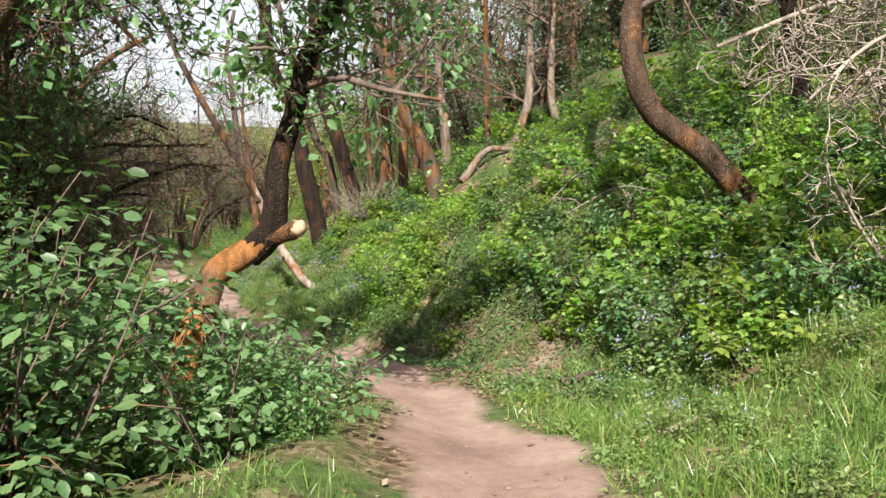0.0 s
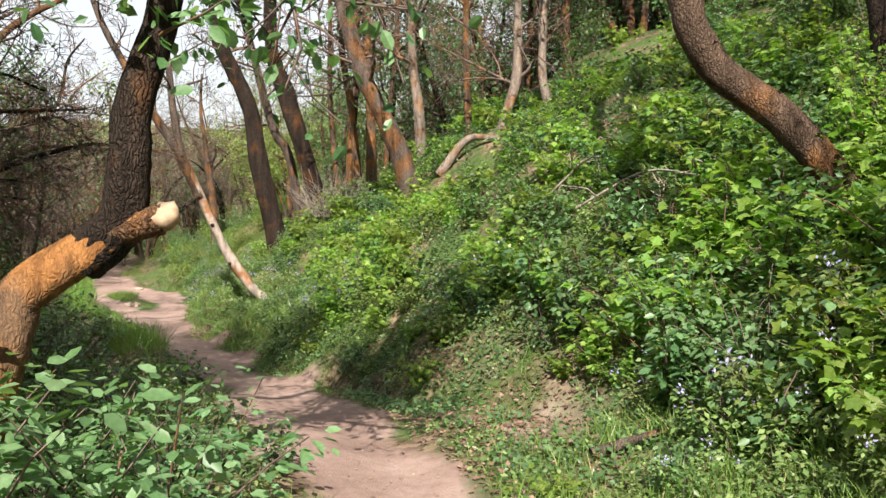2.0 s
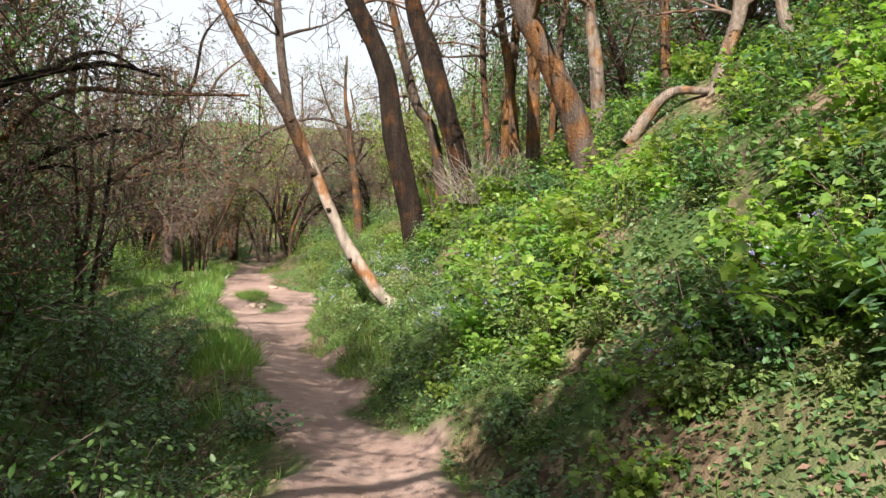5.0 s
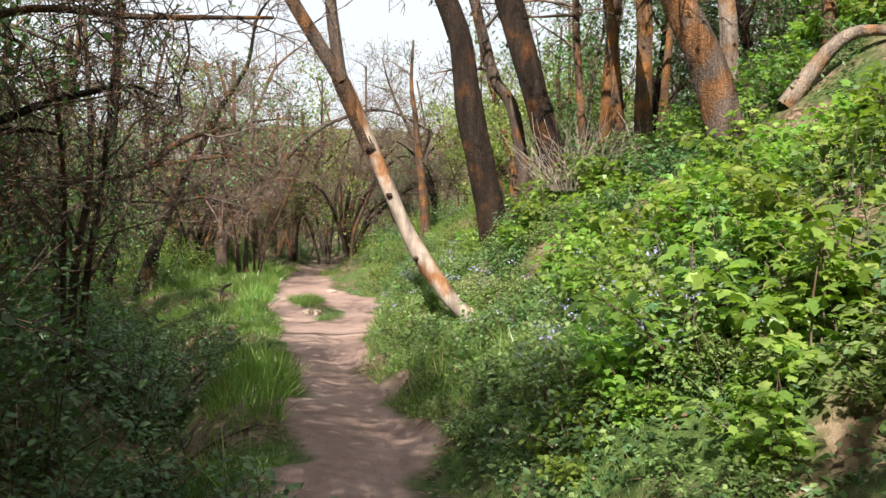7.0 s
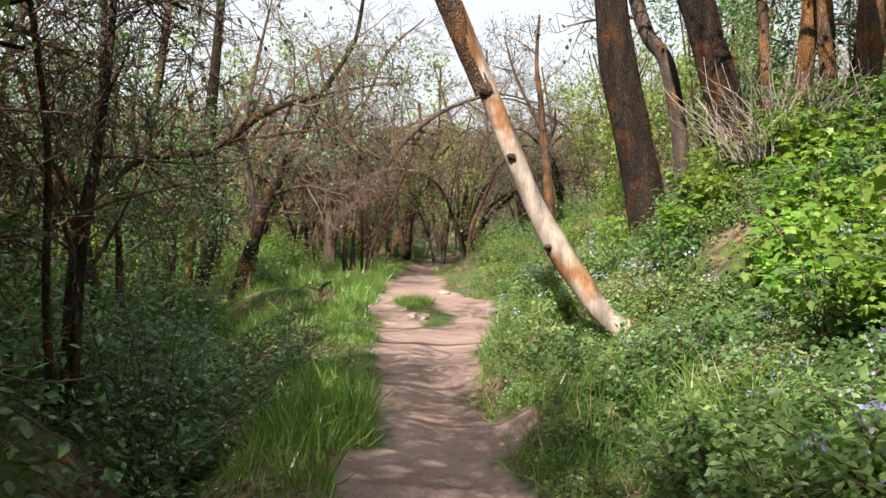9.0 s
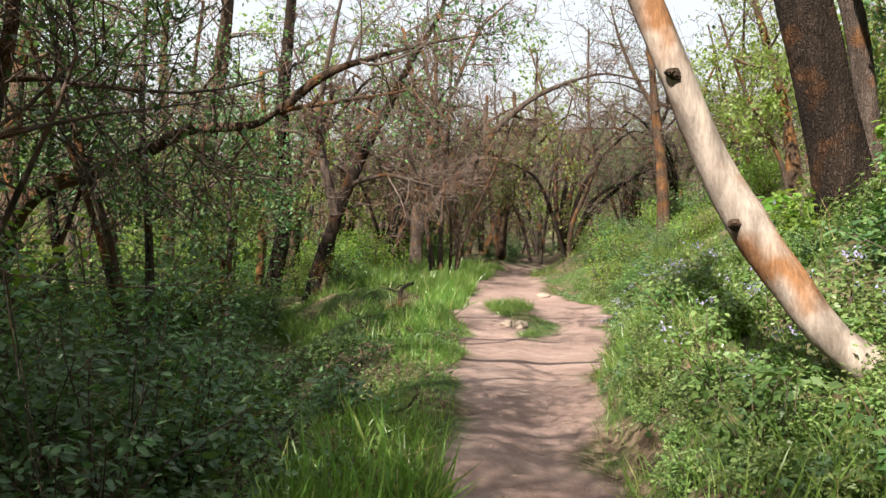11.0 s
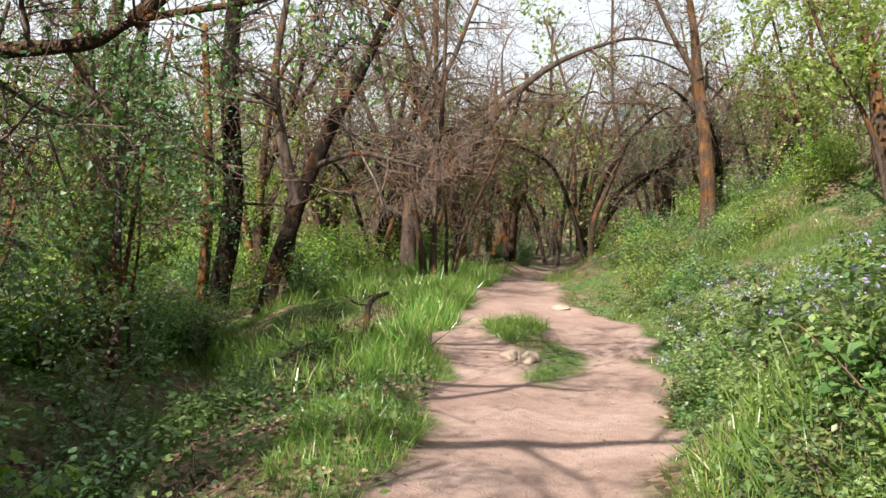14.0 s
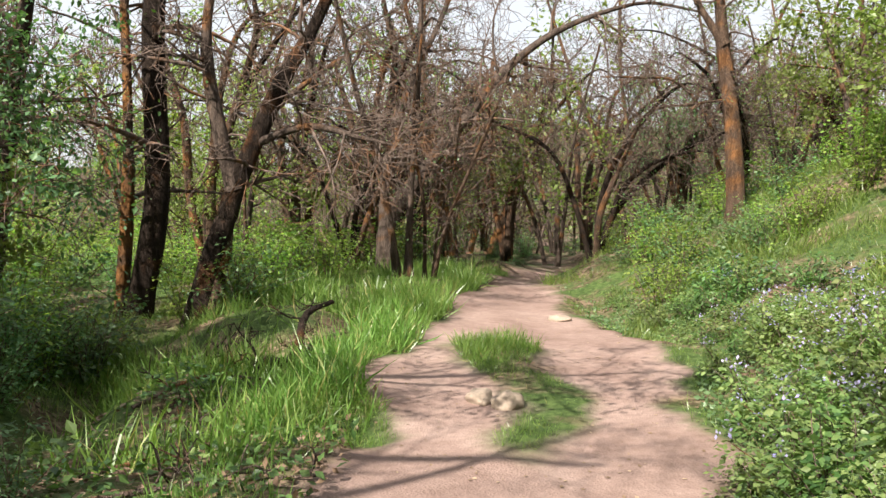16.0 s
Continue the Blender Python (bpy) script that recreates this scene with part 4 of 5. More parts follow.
SPOTS = ((-12.0, 8.5), (-20.5, 30.0), (-26.0, 40.0), (9.0, 24.0), (-9.5, 13.0), (-7.5, 16.5), (-30.0, 52.0), (-24.0, 62.0), (-5.0, 50.0), (-19.6, 43.0), (-14.2, 46.5))
rng = np.random.RandomState(70)
taken = [(-2.5, 7.4), (-16.7, 33.6), (-18.1, 33.5), (-17.8, 41.0), *SPOTS]


def plant(kind, x, y, scale, turn):
    t = copy_thing(KINDS[kind], Matrix.LocRotScale((x, y, height(x, y) + 0.1), Euler((0, 0, turn)), None))
    t.scale = (scale,) * 3
    return t


def wood(n, xr, yr, kinds, gap, lo=0.8, hi=1.25, clear=1.6, until=50.0):
    made = 0
    for _ in range(n * 12):
        if made >= n:
            break
        x, y = rng.uniform(*xr), rng.uniform(*yr)
        _, hw, d = near_trail([x], [y])
        if (y < until and abs(d[0]) < hw[0] + clear) or any((x - a) ** 2 + (y - b) ** 2 < gap * gap for a, b in taken):
            continue
        taken.append((x, y))
        plant(int(rng.choice(kinds)), x, y, rng.uniform(lo, hi), rng.uniform(0, 6.3))
        made += 1


# those at y under 1 are unseen, added to cast shade over the start
for kind, x, y, scale, turn in ((0, -5.6, 10.2, 0.9, 0.3), (1, -7.4, 14.6, 0.95, 2.0), (5, -7.6, 11.6, 1.0, 1.0), (5, -9.6, 17.0, 1.1, 2.2), (5, -12.6, 20.6, 1.0, 0.5), (5, -13.6, 23.0, 0.9, 4.0),
                                (4, -10.6, 15.2, 1.2, 5.0), (5, -6.2, 6.6, 0.9, 3.0), (4, -7.6, 3.6, 0.9, 1.0), (0, -6.4, -1.0, 1.0, 0.0), (3, 7.0, -5.0, 1.0, 2.0), (3, -7.2, 0.6, 0.95, 4.0), (5, -4.7, 8.5, 0.75, 5.2), (4, -5.4, 11.0, 0.75, 1.2), (1, -15.2, 38.6, 0.8, 5.0), (3, -1.9, -6.5, 1.0, 0.4), (0, -4.4, -5.0, 1.0, 3.3),
                                (1, -7.2, 16.4, 0.85, 2.2), (1, -6.2, 11.8, 0.75, 0.7), (8, -14.8, 28.6, 0.5, 0.4), (8, -19.6, 31.6, 0.55, 2.4), (3, 5.2, 12.0, 0.9, 0.7), (2, 6.2, 8.4, 1.0, 2.9), (1, 8.4, 5.0, 0.8, 1.9),
                                (7, -6.6, 13.0, 0.8, 5.1), (8, -27.5, 38.0, 0.8, 0.9), (8, -29.5, 34.0, 0.8, 3.9), (8, -26.0, 43.0, 0.7, 2.1), (8, -33.0, 40.0, 0.9, 4.2), (8, -31.0, 46.0, 0.9, 1.3), (6, -15.5, 38.0, 0.9, 1.2),
                                (8, -7.4, 43.5, 0.9, 0.5), (8, -5.5, 38.5, 0.8, 1.5), (8, -20.5, 38.5, 0.6, 1.5), (8, -21.5, 44.5, 0.7, 2.5), (8, -3.5, 34.5, 0.75, 2.5), (8, -19.3, 47.5, 0.55, 0.5), (4, -12.0, 48.5, 0.7, 0.5)):
    taken.append((x, y))
    plant(kind, x, y, scale, turn)
for k, (x, y, scale) in enumerate(((-21.0, 38.2, 1.0), (-19.4, 41.8, 0.9), (-22.6, 43.4, 1.1), (-20.4, 46.4, 1.0), (-18.2, 49.0, 0.95), (-23.4, 49.4, 1.2), (-16.8, 53.0, 1.0), (-20.6, 25.0, 1.0),
                                   (-13.4, 17.4, 0.9), (-10.6, 13.0, 0.85), (-8.4, 9.8, 0.75), (-7.8, 15.4, 0.8), (-12.4, 49.0, 0.8), (-6.6, 12.2, 0.7))):
    taken.append((x, y))
    plant(9 + k % 2, x, y, scale, 0.45 + 0.5 * math.sin(k * 2.4))
for kind, x, y, scale, turn in ((3, -15.0, 22.4, 0.75, 1.0), (3, -16.8, 26.4, 0.8, 2.6), (4, -12.2, 24.2, 1.0, 0.9), (4, -14.6, 28.2, 0.85, 5.0),
                                (0, -7.4, 18.6, 0.65, 1.1), (0, -17.8, 28.0, 0.9, 3.0), (3, 1.2, 27.6, 1.0, 0.4), (3, -0.8, 29.8, 1.0, 2.0), (3, 2.8, 25.6, 0.95, 3.1), (4, 0.4, 31.4, 1.2, 4.4), (4, -2.6, 31.4, 1.0, 5.0), (9, 3.4, 28.8, 1.0, 1.4)):
    taken.append((x, y))
    plant(kind, x, y, scale, turn)
wood(10, (-14, -6.5), (2, 17), (4, 5, 3, 0, 1), 1.7, 1.0, 1.5, 4.6)         # thicket on the low side
wood(6, (-24, -16.5), (40, 50), (8, 10, 8, 2), 2.2, 1.1, 1.6, 2.5)
wood(5, (-40, -32), (24, 40), (1, 8, 8), 2.5, 1.0, 1.3, 2.5)      # bare wood beyond the ditch
wood(14, (-28, -9), (46, 66), (10, 6, 7, 8, 8), 2.0, 0.9, 1.5, 1.4, 46)      # where the path goes out of sight
wood(14, (-46, -33), (20, 66), (6, 7, 8, 8), 2.2, 1.2, 1.8, 2.5)
wood(20, (-11, 5), (34, 62), (8, 8, 7, 8, 10), 2.0, 0.6, 1.0, 4.5)           # green wood on the far bank
wood(46, (1, 18), (17, 40), (6, 3, 3, 9, 4, 3), 1.7, 0.9, 1.4, 8.0)         # up the bank
wood(12, (5, 16), (0, 14), (2, 3, 7, 6), 1.8, 0.9, 1.3, 4.0)
wood(6, (-9, 9), (-14, -3), (7, 3, 2), 2.6, 0.9, 1.3, 2.2)                  # unseen, behind; added to dapple the start with shade


def far_wood(n, xr, yr, tall, seed, bark, leaf_mat, leaves, label):
    """Stems, boughs and leaves of woodland that closes the view, past counting."""
    r = np.random.RandomState(seed)
    x, y = r.uniform(*xr, n), r.uniform(*yr, n)
    h = land(x, y)[0]
    s, f = Shape(), Shape()
    for a, b, z in zip(x, y, h):
        t = tall * r.uniform(0.35, 1.1)
        line = wander((a, b, z - 0.2), (r.normal(0, 0.35), r.normal(0, 0.35), 1), t, 5, r, 0.2, -0.02)
        s.tube(line, np.linspace(0.009, 0.003, 6) * t * r.uniform(0.5, 1.2), 4, cap=False)
        for _ in range(11):
            k = r.randint(1, 6)
            twig = wander(line[k], r.normal(0, 1, 3) + (0, 0, 0.5), t * r.uniform(0.25, 0.6), 3, r, 0.3, -0.08)
            s.tube(twig, np.linspace(0.020, 0.009, 4), 3, cap=False)
            if r.uniform() < leaves:
                at = np.repeat(twig[1:], 6, axis=0) + r.normal(0, 0.3, (18, 3))
                f.leaves(SMALL, at, r.normal(0, 1, at.shape), r.normal(0, 0.5, at.shape) + (0, 0, 1), r.uniform(0.12, 0.28, 18))
    ob = tagged(new("far_wood", s.mesh("far_wood", bark)), label, "woodland", kind="stuff")
    tagged(part("leafage", f.mesh("leafage", leaf_mat, False), ob), kind="stuff")


far_wood(1000, (-70, 20), (58, 92), 9.0, 111, TWIG, LEAF_SPRING, 0.22, "far bare woodland with a haze of new leaves")
far_wood(220, (-64, -40), (-5, 66), 8.0, 112, TWIG, LEAF_MID, 0.4, "far woodland beyond the thicket")
far_wood(280, (13, 34), (0, 66), 8.0, 113, TWIG, LEAF_MID, 0.6, "far woodland on top of the bank")
far_wood(90, (-26, 20), (-30, -15), 8.0, 114, TWIG, LEAF_MID, 0.4, "woodland behind the start of the path")
for t, (x, y) in zip(KINDS, SPOTS):
    t.location = (x, y, height(x, y) + 0.1)


# ---- shrubs ----
def shrub_kind(name, label, seed, tall, wide, stems, leaf, mat, per, size, layered=0.35, flowers=0):
    r = np.random.RandomState(seed)
    top = root(name, 0, 0, 0, label, "shrub")
    wood_s, leaf_s, flower_s = Shape(), Shape(), Shape()
    for q_ in range(stems):
        a, q = r.uniform(0, 6.3), math.sqrt(r.uniform(0.02, 1))
        way = np.array((math.cos(a) * q * wide / tall, math.sin(a) * q * wide / tall, 1.0))
        line = wander((math.cos(a) * 0.06, math.sin(a) * 0.06, -0.08), way, tall * r.uniform(0.7, 1.15), 5, r, 0.12, -0.02)
        wood_s.tube(line, np.linspace(0.008, 0.003, 6) * (0.6 + tall * 0.5), 3, cap=False)
        spots = np.repeat(line[1:], per, axis=0)
        out = r.normal(0, 1, spots.shape) * (1, 1, layered)
        out /= np.linalg.norm(out, axis=1)[:, None]
        spots = spots + out * r.uniform(0.02, 0.17 * max(tall, 0.6), (len(spots), 1))
        upw = r.normal(0, 0.4, spots.shape) + (0, 0, 1)
        leaf_s.leaves(leaf, spots, out + (0, 0, -0.25), upw, size * r.uniform(0.55, 1.2, len(spots)))
        if q_ < flowers:
            at = line[-1] + r.normal(0, 0.03, (14, 3)) + (0, 0, 0.05)
            flower_s.leaves(SMALL, at, r.normal(0, 1, (14, 3)), r.normal(0, 0.6, (14, 3)) + (0, 0, 1), r.uniform(0.02, 0.034, 14))
    tagged(part("stem", wood_s.mesh("stem", TWIG), top), kind="stuff")
    tagged(part("foliage", leaf_s.mesh("foliage", mat), top), kind="stuff")
    if flowers:
        tagged(part("blossom", flower_s.mesh("blossom", PETAL, False), top, "small lilac flower heads"), kind="stuff")
    return top


SHRUBS = [
    shrub_kind("maple_sapling", "low sapling with yellow-green lobed leaves", 81, 0.50, 0.42, 10, LOBED, LEAF_BRIGHT, 6, 0.09),
    shrub_kind("maple_sapling", "low sapling with yellow-green lobed leaves", 82, 0.65, 0.40, 9, LOBED, LEAF_BRIGHT, 6, 0.088),
    shrub_kind("shrub", "low bush with mid-green oval leaves", 83, 0.60, 0.48, 12, OVAL, LEAF_MID, 6, 0.08),
    shrub_kind("low_bush", "low bush with dark green oval leaves", 84, 0.50, 0.50, 12, LEAFLET, LEAF_DEEP, 8, 0.07),
    shrub_kind("herb_clump", "clump of grey-green herbs", 85, 0.34, 0.42, 16, SMALL, LEAF_BLUE, 13, 0.05),
    shrub_kind("tall_shrub", "tall bush with mid-green oval leaves", 86, 1.4, 0.7, 17, OVAL, LEAF_MID, 11, 0.085),
    # kind 6: the low side's shade is put into a darker leaf green
    shrub_kind("tall_shrub", "tall bush, its green darkened for the shade it stands in", 87, 1.9, 1.0, 19, OVAL, LEAF_DEEP, 11, 0.095),
    shrub_kind("flowering_herb", "grey-green herb with lilac flower heads", 88, 0.50, 0.35, 11, SMALL, LEAF_BLUE, 12, 0.055, flowers=5),
    shrub_kind("fresh_bush", "fresh bush with light green oval leaves", 89, 0.95, 0.55, 16, OVAL, LEAF_FRESH, 9, 0.075),
    shrub_kind("bright_bush", "sunlit bush in yellow-green new leaf", 90, 1.5, 0.9, 17, LEAFLET, LEAF_BRIGHT, 9, 0.10),
]
SHRUB_SPOTS = ((-2.4, 3.4), (-4.0, 12.5), (-3.4, 14.8), (3.2, 13.0), (-0.6, 18.0), (-5.0, 8.0), (-6.0, 9.5), (-3.2, 24.0), (-1.55, 6.2), (-19.5, 39.5))


def bush(kind, x, y, scale, turn=0.0, z=None):
    s = copy_thing(SHRUBS[kind], Matrix.LocRotScale((x, y, height(x, y) - 0.03 if z is None else z), Euler((0, 0, turn)), None))
    s.scale = (scale,) * 3
    return s


def bushes(n, xr, yr, test, pick, lo=0.75, hi=1.3):
    x, y = rng.uniform(*xr, n * 8), rng.uniform(*yr, n * 8)
    h, bare, d, hw = land(x, y)
    opening = (y > 8) & (y < 12.2) & (d > 0) & (d < hw + 1.55)
    opening |= (x > 0.3) & (x < 1.9) & (y > 18.6) & (y < 21.6)  # round the fallen limb
    for i in np.flatnonzero(test(x, y, d, hw) & (bare < 0.3) & ~opening)[:n]:
        kind = int(rng.choice(pick))
        if kind < 3 and 0 < d[i] < hw[i] + 1.8 and y[i] > 16:
            kind = 7 if rng.uniform() < 0.2 else 4
        bush(kind, x[i], y[i], rng.uniform(lo, hi), rng.uniform(0, 6.3), h[i] - 0.03)


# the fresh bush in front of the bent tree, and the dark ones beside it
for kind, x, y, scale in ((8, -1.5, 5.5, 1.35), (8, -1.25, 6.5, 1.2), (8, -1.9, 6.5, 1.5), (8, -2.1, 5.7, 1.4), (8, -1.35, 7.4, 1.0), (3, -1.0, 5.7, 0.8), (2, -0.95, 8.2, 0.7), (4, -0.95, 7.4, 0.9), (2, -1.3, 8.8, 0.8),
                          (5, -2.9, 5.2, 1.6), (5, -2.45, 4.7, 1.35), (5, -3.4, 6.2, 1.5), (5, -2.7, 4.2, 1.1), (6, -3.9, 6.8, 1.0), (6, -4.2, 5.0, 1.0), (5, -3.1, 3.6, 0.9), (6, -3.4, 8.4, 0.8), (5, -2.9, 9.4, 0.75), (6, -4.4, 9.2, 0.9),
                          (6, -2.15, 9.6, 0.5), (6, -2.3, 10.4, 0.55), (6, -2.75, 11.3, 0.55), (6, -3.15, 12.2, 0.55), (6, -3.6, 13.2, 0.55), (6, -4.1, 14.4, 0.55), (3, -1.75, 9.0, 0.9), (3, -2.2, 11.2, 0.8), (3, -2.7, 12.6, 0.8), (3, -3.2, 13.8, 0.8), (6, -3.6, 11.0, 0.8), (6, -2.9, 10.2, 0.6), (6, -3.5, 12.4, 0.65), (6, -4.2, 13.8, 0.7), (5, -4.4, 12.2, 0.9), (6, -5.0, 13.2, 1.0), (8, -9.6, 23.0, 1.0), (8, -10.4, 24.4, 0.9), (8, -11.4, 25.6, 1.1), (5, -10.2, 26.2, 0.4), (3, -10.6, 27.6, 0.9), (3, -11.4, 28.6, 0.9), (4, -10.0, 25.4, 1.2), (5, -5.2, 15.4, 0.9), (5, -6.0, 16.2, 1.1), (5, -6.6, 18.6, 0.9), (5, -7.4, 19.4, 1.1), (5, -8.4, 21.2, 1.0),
                          (0, 3.2, 9.4, 1.4), (1, 3.6, 8.7, 1.4), (1, 2.8, 10.2, 1.4), (0, 3.9, 9.9, 1.4), (9, 4.4, 10.6, 0.7), (0, 3.4, 10.8, 1.3), (2, 2.1, 7.9, 1.25), (8, 2.4, 8.3, 1.0), (0, 2.9, 8.2, 1.2), (8, 2.1, 9.2, 1.0), (2, 2.2, 10.4, 1.0), (0, 2.3, 9.5, 1.3), (1, 3.1, 7.4, 1.0)):
    bush(kind, x, y, scale, rng.uniform(0, 6.3))
for k in range(13):
    bush((0, 1)[k % 2], -0.7 + rng.normal(0, 0.7), 18.0 + rng.normal(0, 1.4), rng.uniform(0.9, 1.4), rng.uniform(0, 6.3))
for kind, x, y, scale in ((5, -14.5, 27.0, 1.4), (5, -13.9, 25.6, 1.3), (5, -15.4, 28.4, 1.3), (9, -13.2, 24.2, 0.9), (5, -12.5, 22.6, 1.1), (8, -13.0, 26.6, 1.4), (5, -11.2, 20.8, 1.2), (9, -15.0, 26.0, 1.1), (5, -10.0, 18.8, 1.2),
                          (0, -9.6, 23.0, 1.1), (1, -10.2, 24.0, 1.2), (8, -8.6, 19.6, 1.1)):
    bush(kind, x, y, scale, rng.uniform(0, 6.3))
bushes(400, (-6, 8), (10, 30), lambda x, y, d, hw: (d > hw + 0.7) & (d < 8), (0, 0, 1, 2, 3, 3, 4))
bushes(200, (0, 7), (6.5, 14), lambda x, y, d, hw: (d > hw + 1.6) & (d < 6), (0, 1, 2, 2, 3, 4))
bushes(26, (-8, 4), (6, 33), lambda x, y, d, hw: (d > hw + 0.6) & (d < 3.2), (7,), 0.8, 1.2)
bushes(14, (-8, -3), (24, 33), lambda x, y, d, hw: (d > hw + 0.4) & (d < 2.4), (7,), 0.8, 1.1)
bushes(90, (-12, -2), (23, 44), lambda x, y, d, hw: (d > hw + 0.35) & (d < 5), (4, 4, 2, 4, 0), 0.6, 1.0)
bushes(80, (-10, -4), (25.5, 37), lambda x, y, d, hw: (d > hw + 0.3) & (d < 4.2), (4, 7, 2, 4, 3), 0.6, 1.1)
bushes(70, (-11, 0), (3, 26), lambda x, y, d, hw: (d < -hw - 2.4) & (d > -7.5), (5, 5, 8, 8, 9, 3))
bushes(130, (-6, 3), (7.5, 26), lambda x, y, d, hw: (d > hw + 0.35) & (d < hw + 1.9), (4, 4, 2, 0, 1), 0.45, 0.8)
bushes(50, (-8, 0), (5, 24), lambda x, y, d, hw: (d < -hw - 0.75) & (d > -hw - 1.9), (3, 4, 2, 3), 0.6, 1.0)
bushes(70, (2, 14), (12, 34), lambda x, y, d, hw: (d > 8) & (d < 16), (2, 3, 5, 5, 0), 1.0, 1.6)
bushes(70, (-28, -14.5), (34, 50), lambda x, y, d, hw: (d < -hw - 3.4), (9, 9, 9, 8, 5), 0.7, 1.2)
bushes(50, (-34, -20), (29, 44), lambda x, y, d, hw: d < -hw - 6, (9, 9, 8), 0.8, 1.3)
bushes(40, (-13, -6), (37, 47), lambda x, y, d, hw: d > hw + 0.9, (9, 5, 9, 8), 0.5, 0.95)
bushes(34, (-18, -11.5), (24.5, 32), lambda x, y, d, hw: (d < -hw - 4.6), (5, 9, 8), 0.6, 1.0)
bushes(44, (0.7, 4.2), (3, 8.8), lambda x, y, d, hw: d > hw + 0.45, (4, 4, 7, 3, 4), 0.45, 0.85)
bushes(40, (-24, -9), (44, 60), lambda x, y, d, hw: np.abs(d) > hw + 0.3, (5, 8, 2), 0.7, 1.1)
for s, (x, y) in zip(SHRUBS, SHRUB_SPOTS):
    s.location = (x, y, height(x, y) - 0.03)


# ---- ground cover ----
def carpet(name, n, xr, yr, weight, template, mat, size, lift, label, category, seed, flat=0.5):
    r = np.random.RandomState(seed)
    x, y = r.uniform(*xr, n * 4), r.uniform(*yr, n * 4)
    h, bare, d, hw = land(x, y)
    w = weight(x, y, d, hw) * (bare < 0.4) * np.clip(0.6 + rolling(x * 2.3 + seed, y * 2.3) * 0.8, 0.04, 1)
    ok = np.flatnonzero(r.uniform(size=n * 4) < w)[:n]
    at = np.stack([x[ok], y[ok], h[ok] + r.uniform(0.0, lift, len(ok))], -1)
    s = Shape()
    s.leaves(template, at, r.normal(0, 1, at.shape) * (1, 1, flat), r.normal(0, flat, at.shape) + (0, 0, 1), size * r.uniform(0.5, 1.3, len(ok)))
    tagged(new(name, s.mesh(name, mat, False)), label, category, kind="stuff")


def grass(name, n, xr, yr, weight, tall, label, seed, even=0.04):
    r = np.random.RandomState(seed)
    x, y = r.uniform(*xr, n * 5), r.uniform(*yr, n * 5)
    h, bare, d, hw = land(x, y)
    w = weight(x, y, d, hw) * (bare < 0.35) * np.clip(0.6 + rolling(x * 2 + 9, y * 2) * 0.7, even, 1)
    ok = np.flatnonzero(r.uniform(size=n * 5) < w)[:n]
    at = np.stack([x[ok], y[ok], h[ok] - 0.02], -1)
    axis = r.normal(0, 0.44, at.shape) + (0, 0, 1)
    up = r.normal(0, 1, at.shape) * (1, 1, 0.1)
    s = Shape()
    big = np.clip(0.8 + rolling(x[ok] * 1.3, y[ok] * 1.3) * 0.35, 0.5, 1.3)
    s.leaves(BLADE, at, axis, up, tall * r.uniform(0.4, 1.25, len(ok)) * big)
    tagged(new(name, s.mesh(name, GRASS, False)), label, "grass", kind="stuff")


carpet("ground_cover", 64000, (-6, 7), (8, 32), lambda x, y, d, hw: np.where((d > hw + 0.25) & (d < 8), 1, 0), SMALL, LEAF_MID, 0.06, 0.10, "low dark green herbs on the bank", "ground cover", 101)
carpet("ground_cover", 22000, (-13, -1), (24, 44), lambda x, y, d, hw: np.where((d > hw + 0.1) & (d < 7), 1, 0), SMALL, LEAF_FRESH, 0.06, 0.10, "low light green herbs on the far bank", "ground cover", 105)
carpet("ground_cover", 30000, (-12, 4), (2, 40), lambda x, y, d, hw: np.where((d > hw + 0.05) & (d < 3.5), 1, 0) + np.where((d < -hw) & (d > -hw - 1.0), 0.5, 0), SMALL, LEAF_BLUE, 0.055, 0.09, "low grey-green herbs at the path's edge", "ground cover", 102)
carpet("ground_cover", 22000, (-14, -1), (2, 27), lambda x, y, d, hw: np.where((d < -hw - 1.4) & (d > -9), 1, 0), SMALL, LEAF_DEEP, 0.09, 0.3, "low dark green herbs under the thicket", "ground cover", 103)
carpet("leaf_litter", 16000, (-14, 4), (2, 36), lambda x, y, d, hw: np.where((d < -hw - 0.8) & (d > -7), 1.0, 0.35), SMALL, LITTER, 0.06, 0.02, "dry brown fallen leaves", "leaf litter", 104, 0.25)
grass("grass", 26000, (-2.2, 4.5), (1.0, 12), lambda x, y, d, hw: np.where((d > hw + 0.05) & (d < 3.6) & (y < 9.2), 0.9, np.where((d < -hw) & (d > -1.7) & (y < 7), 0.8, 0.16)), 0.17, "short green grass beside the path", 91, 0.3)
grass("grass", 52000, (-12, -1), (9, 34), lambda x, y, d, hw: np.where((d < -hw + 0.05) & (d > -hw - 0.85), 1.0, 0) * np.interp(y, (9, 14, 17), (0.25, 0.5, 1)) + np.where((d > hw) & (d < hw + 1.3) & (y > 12), 0.8, 0), 0.25, "long grass on the path's edges", 92, 0.4)
grass("grass", 46000, (-21, -9), (27, 44), lambda x, y, d, hw: np.where((d < -hw - np.interp(y, (27, 31, 33), (6, 4, 0))), 0.9, 0.3 * (d < -hw - 0.8)), 0.36, "long bright grass under the trees", 93)
grass("grass", 40000, (-14, -2), (22, 48), lambda x, y, d, hw: np.where(d > hw, 0.9, 0) * np.interp(y, (22, 27, 31), (0.2, 0.5, 1)), 0.27, "long grass on the sloping bank", 94)
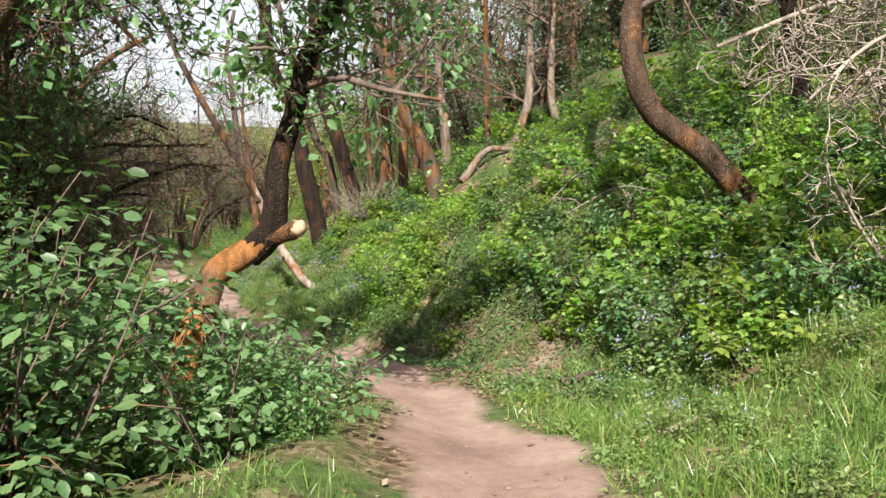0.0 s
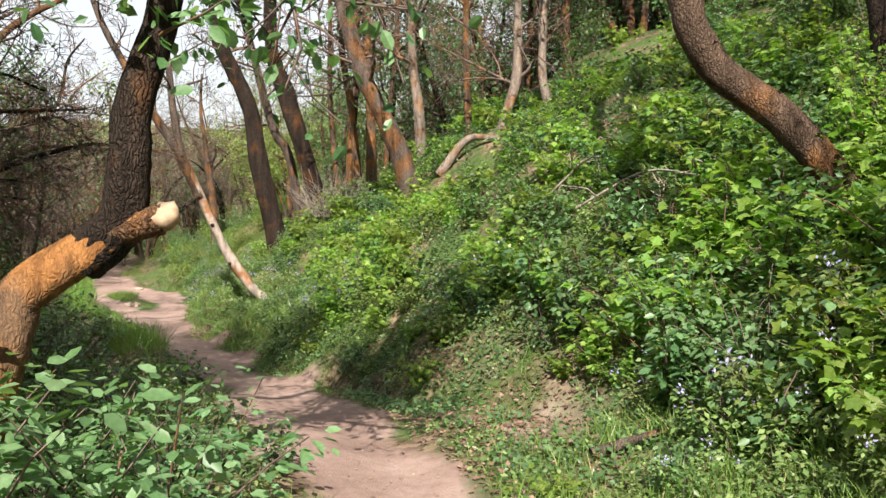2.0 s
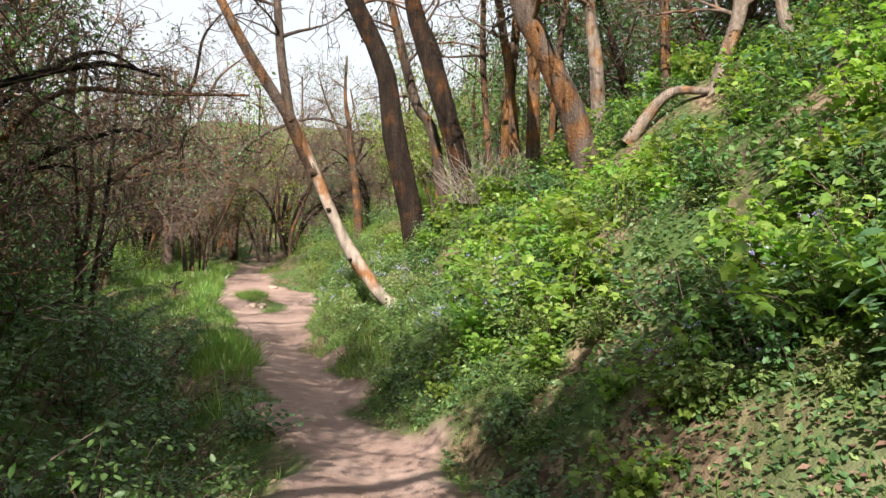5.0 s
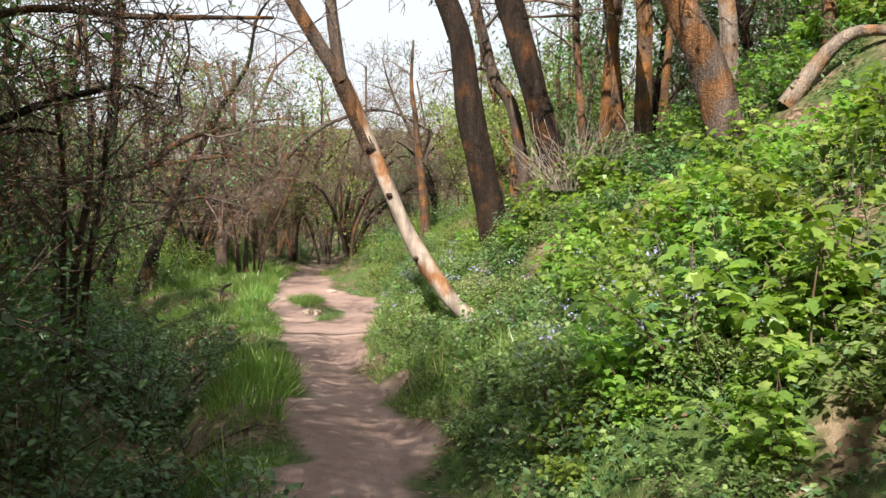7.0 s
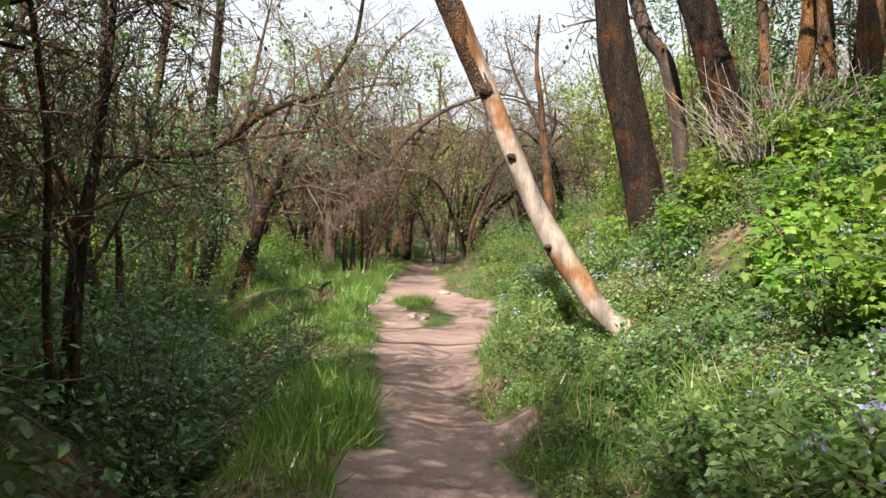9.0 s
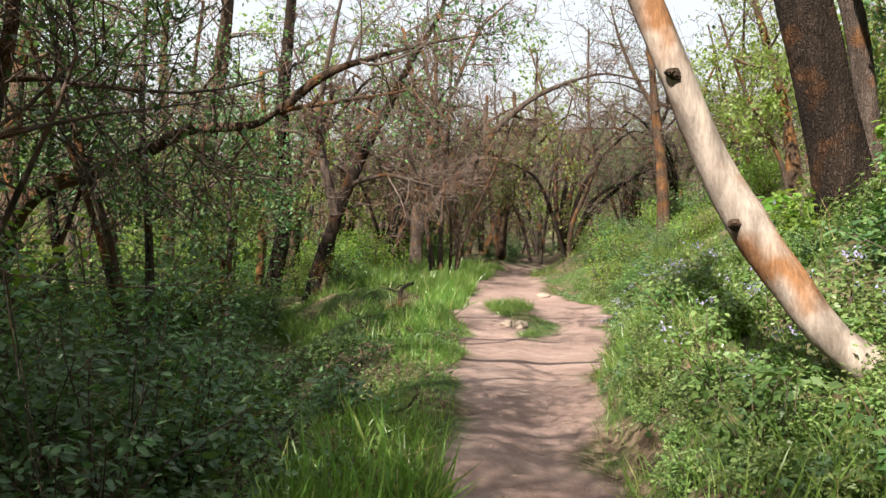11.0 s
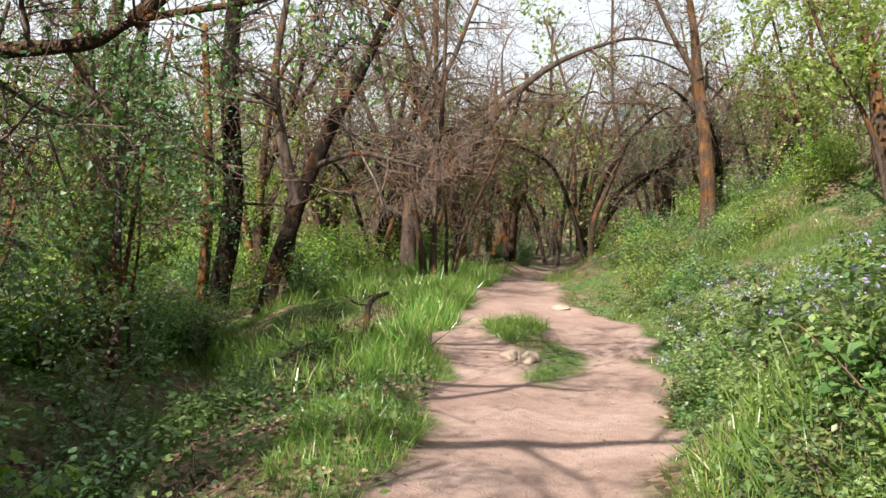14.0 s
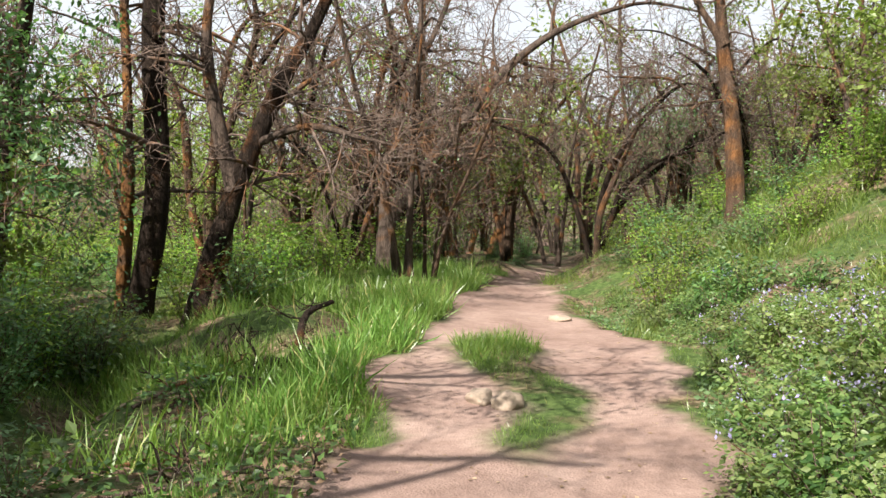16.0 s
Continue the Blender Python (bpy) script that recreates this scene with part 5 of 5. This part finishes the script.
grass("grass", 7000, (-11.6, -8.0), (28.3, 34.0), lambda x, y, d, hw: np.where(np.abs(d) < hw, 1.0, 0), 0.19, "tufts of grass between two ruts", 95, 0.05)


grass("grass", 26000, (-12, -3), (16, 32.5), lambda x, y, d, hw: np.where((d < -hw + 0.04) & (d > -hw - np.interp(y, (16, 24, 31), (0.55, 0.75, 0.8))), 1.0, 0) * np.clip(0.75 + rolling(x * 1.7, y * 1.7), 0.1, 1), 0.40, "tall tussocks of grass on the lip of the ditch", 96, 0.5)


def debris(n, xr, yr, seed):
    """Bits of dry leaf and grit strewn on the path."""
    r = np.random.RandomState(seed)
    x, y = r.uniform(*xr, n), r.uniform(*yr, n)
    h, bare, d, hw = land(x, y)
    ok = np.flatnonzero(bare > 0.6)
    at = np.stack([x[ok], y[ok], h[ok] + 0.006], -1)
    s = Shape()
    s.leaves(SMALL, at, r.normal(0, 1, at.shape) * (1, 1, 0.1), r.normal(0, 0.2, at.shape) + (0, 0, 1), r.uniform(0.012, 0.045, len(ok)))
    tagged(new("path_litter", s.mesh("path_litter", LITTER, False)), "dry leaf scraps strewn on the path", "leaf litter", kind="stuff")


def scatter(name, n, cx, cy, sx, sy, template, mat, size, lift, flat, label, category, seed):
    """Scraps strewn thickest in the middle of a bare patch."""
    r = np.random.RandomState(seed)
    x, y = r.normal(cx, sx, n), r.normal(cy, sy, n)
    h, _, d, hw = land(x, y)
    ok = np.flatnonzero(np.abs(d) > hw)
    at = np.stack([x[ok], y[ok], h[ok] + r.uniform(0.004, lift, len(ok))], -1)
    s = Shape()
    s.leaves(template, at, r.normal(0, 1, at.shape) * (1, 1, flat), r.normal(0, flat, at.shape) + (0, 0, 1), size * r.uniform(0.4, 1.3, len(ok)))
    tagged(new(name, s.mesh(name, mat, False)), label, category, kind="stuff")


scatter("leaf_litter", 2600, 0.8, 10.0, 0.6, 1.2, SMALL, LITTER, 0.06, 0.03, 0.3, "dry leaves on bare earth at the bank's foot", "leaf litter", 131)
scatter("ground_cover", 900, 0.9, 9.8, 0.6, 1.2, LEAFLET, LEAF_FRESH, 0.05, 0.06, 0.4, "small seedlings on bare earth at the bank's foot", "ground cover", 132)
scatter("leaf_litter", 4200, -9.6, 25.6, 0.9, 2.2, SMALL, LITTER, 0.07, 0.04, 0.4, "brown leaves heaped in the ditch", "leaf litter", 133)
scatter("ground_cover", 3600, -9.7, 25.4, 0.9, 2.4, LEAFLET, LEAF_DEEP, 0.07, 0.14, 0.5, "low green weeds in the ditch", "ground cover", 134)
debris(9000, (-12, 2), (2, 36), 121)
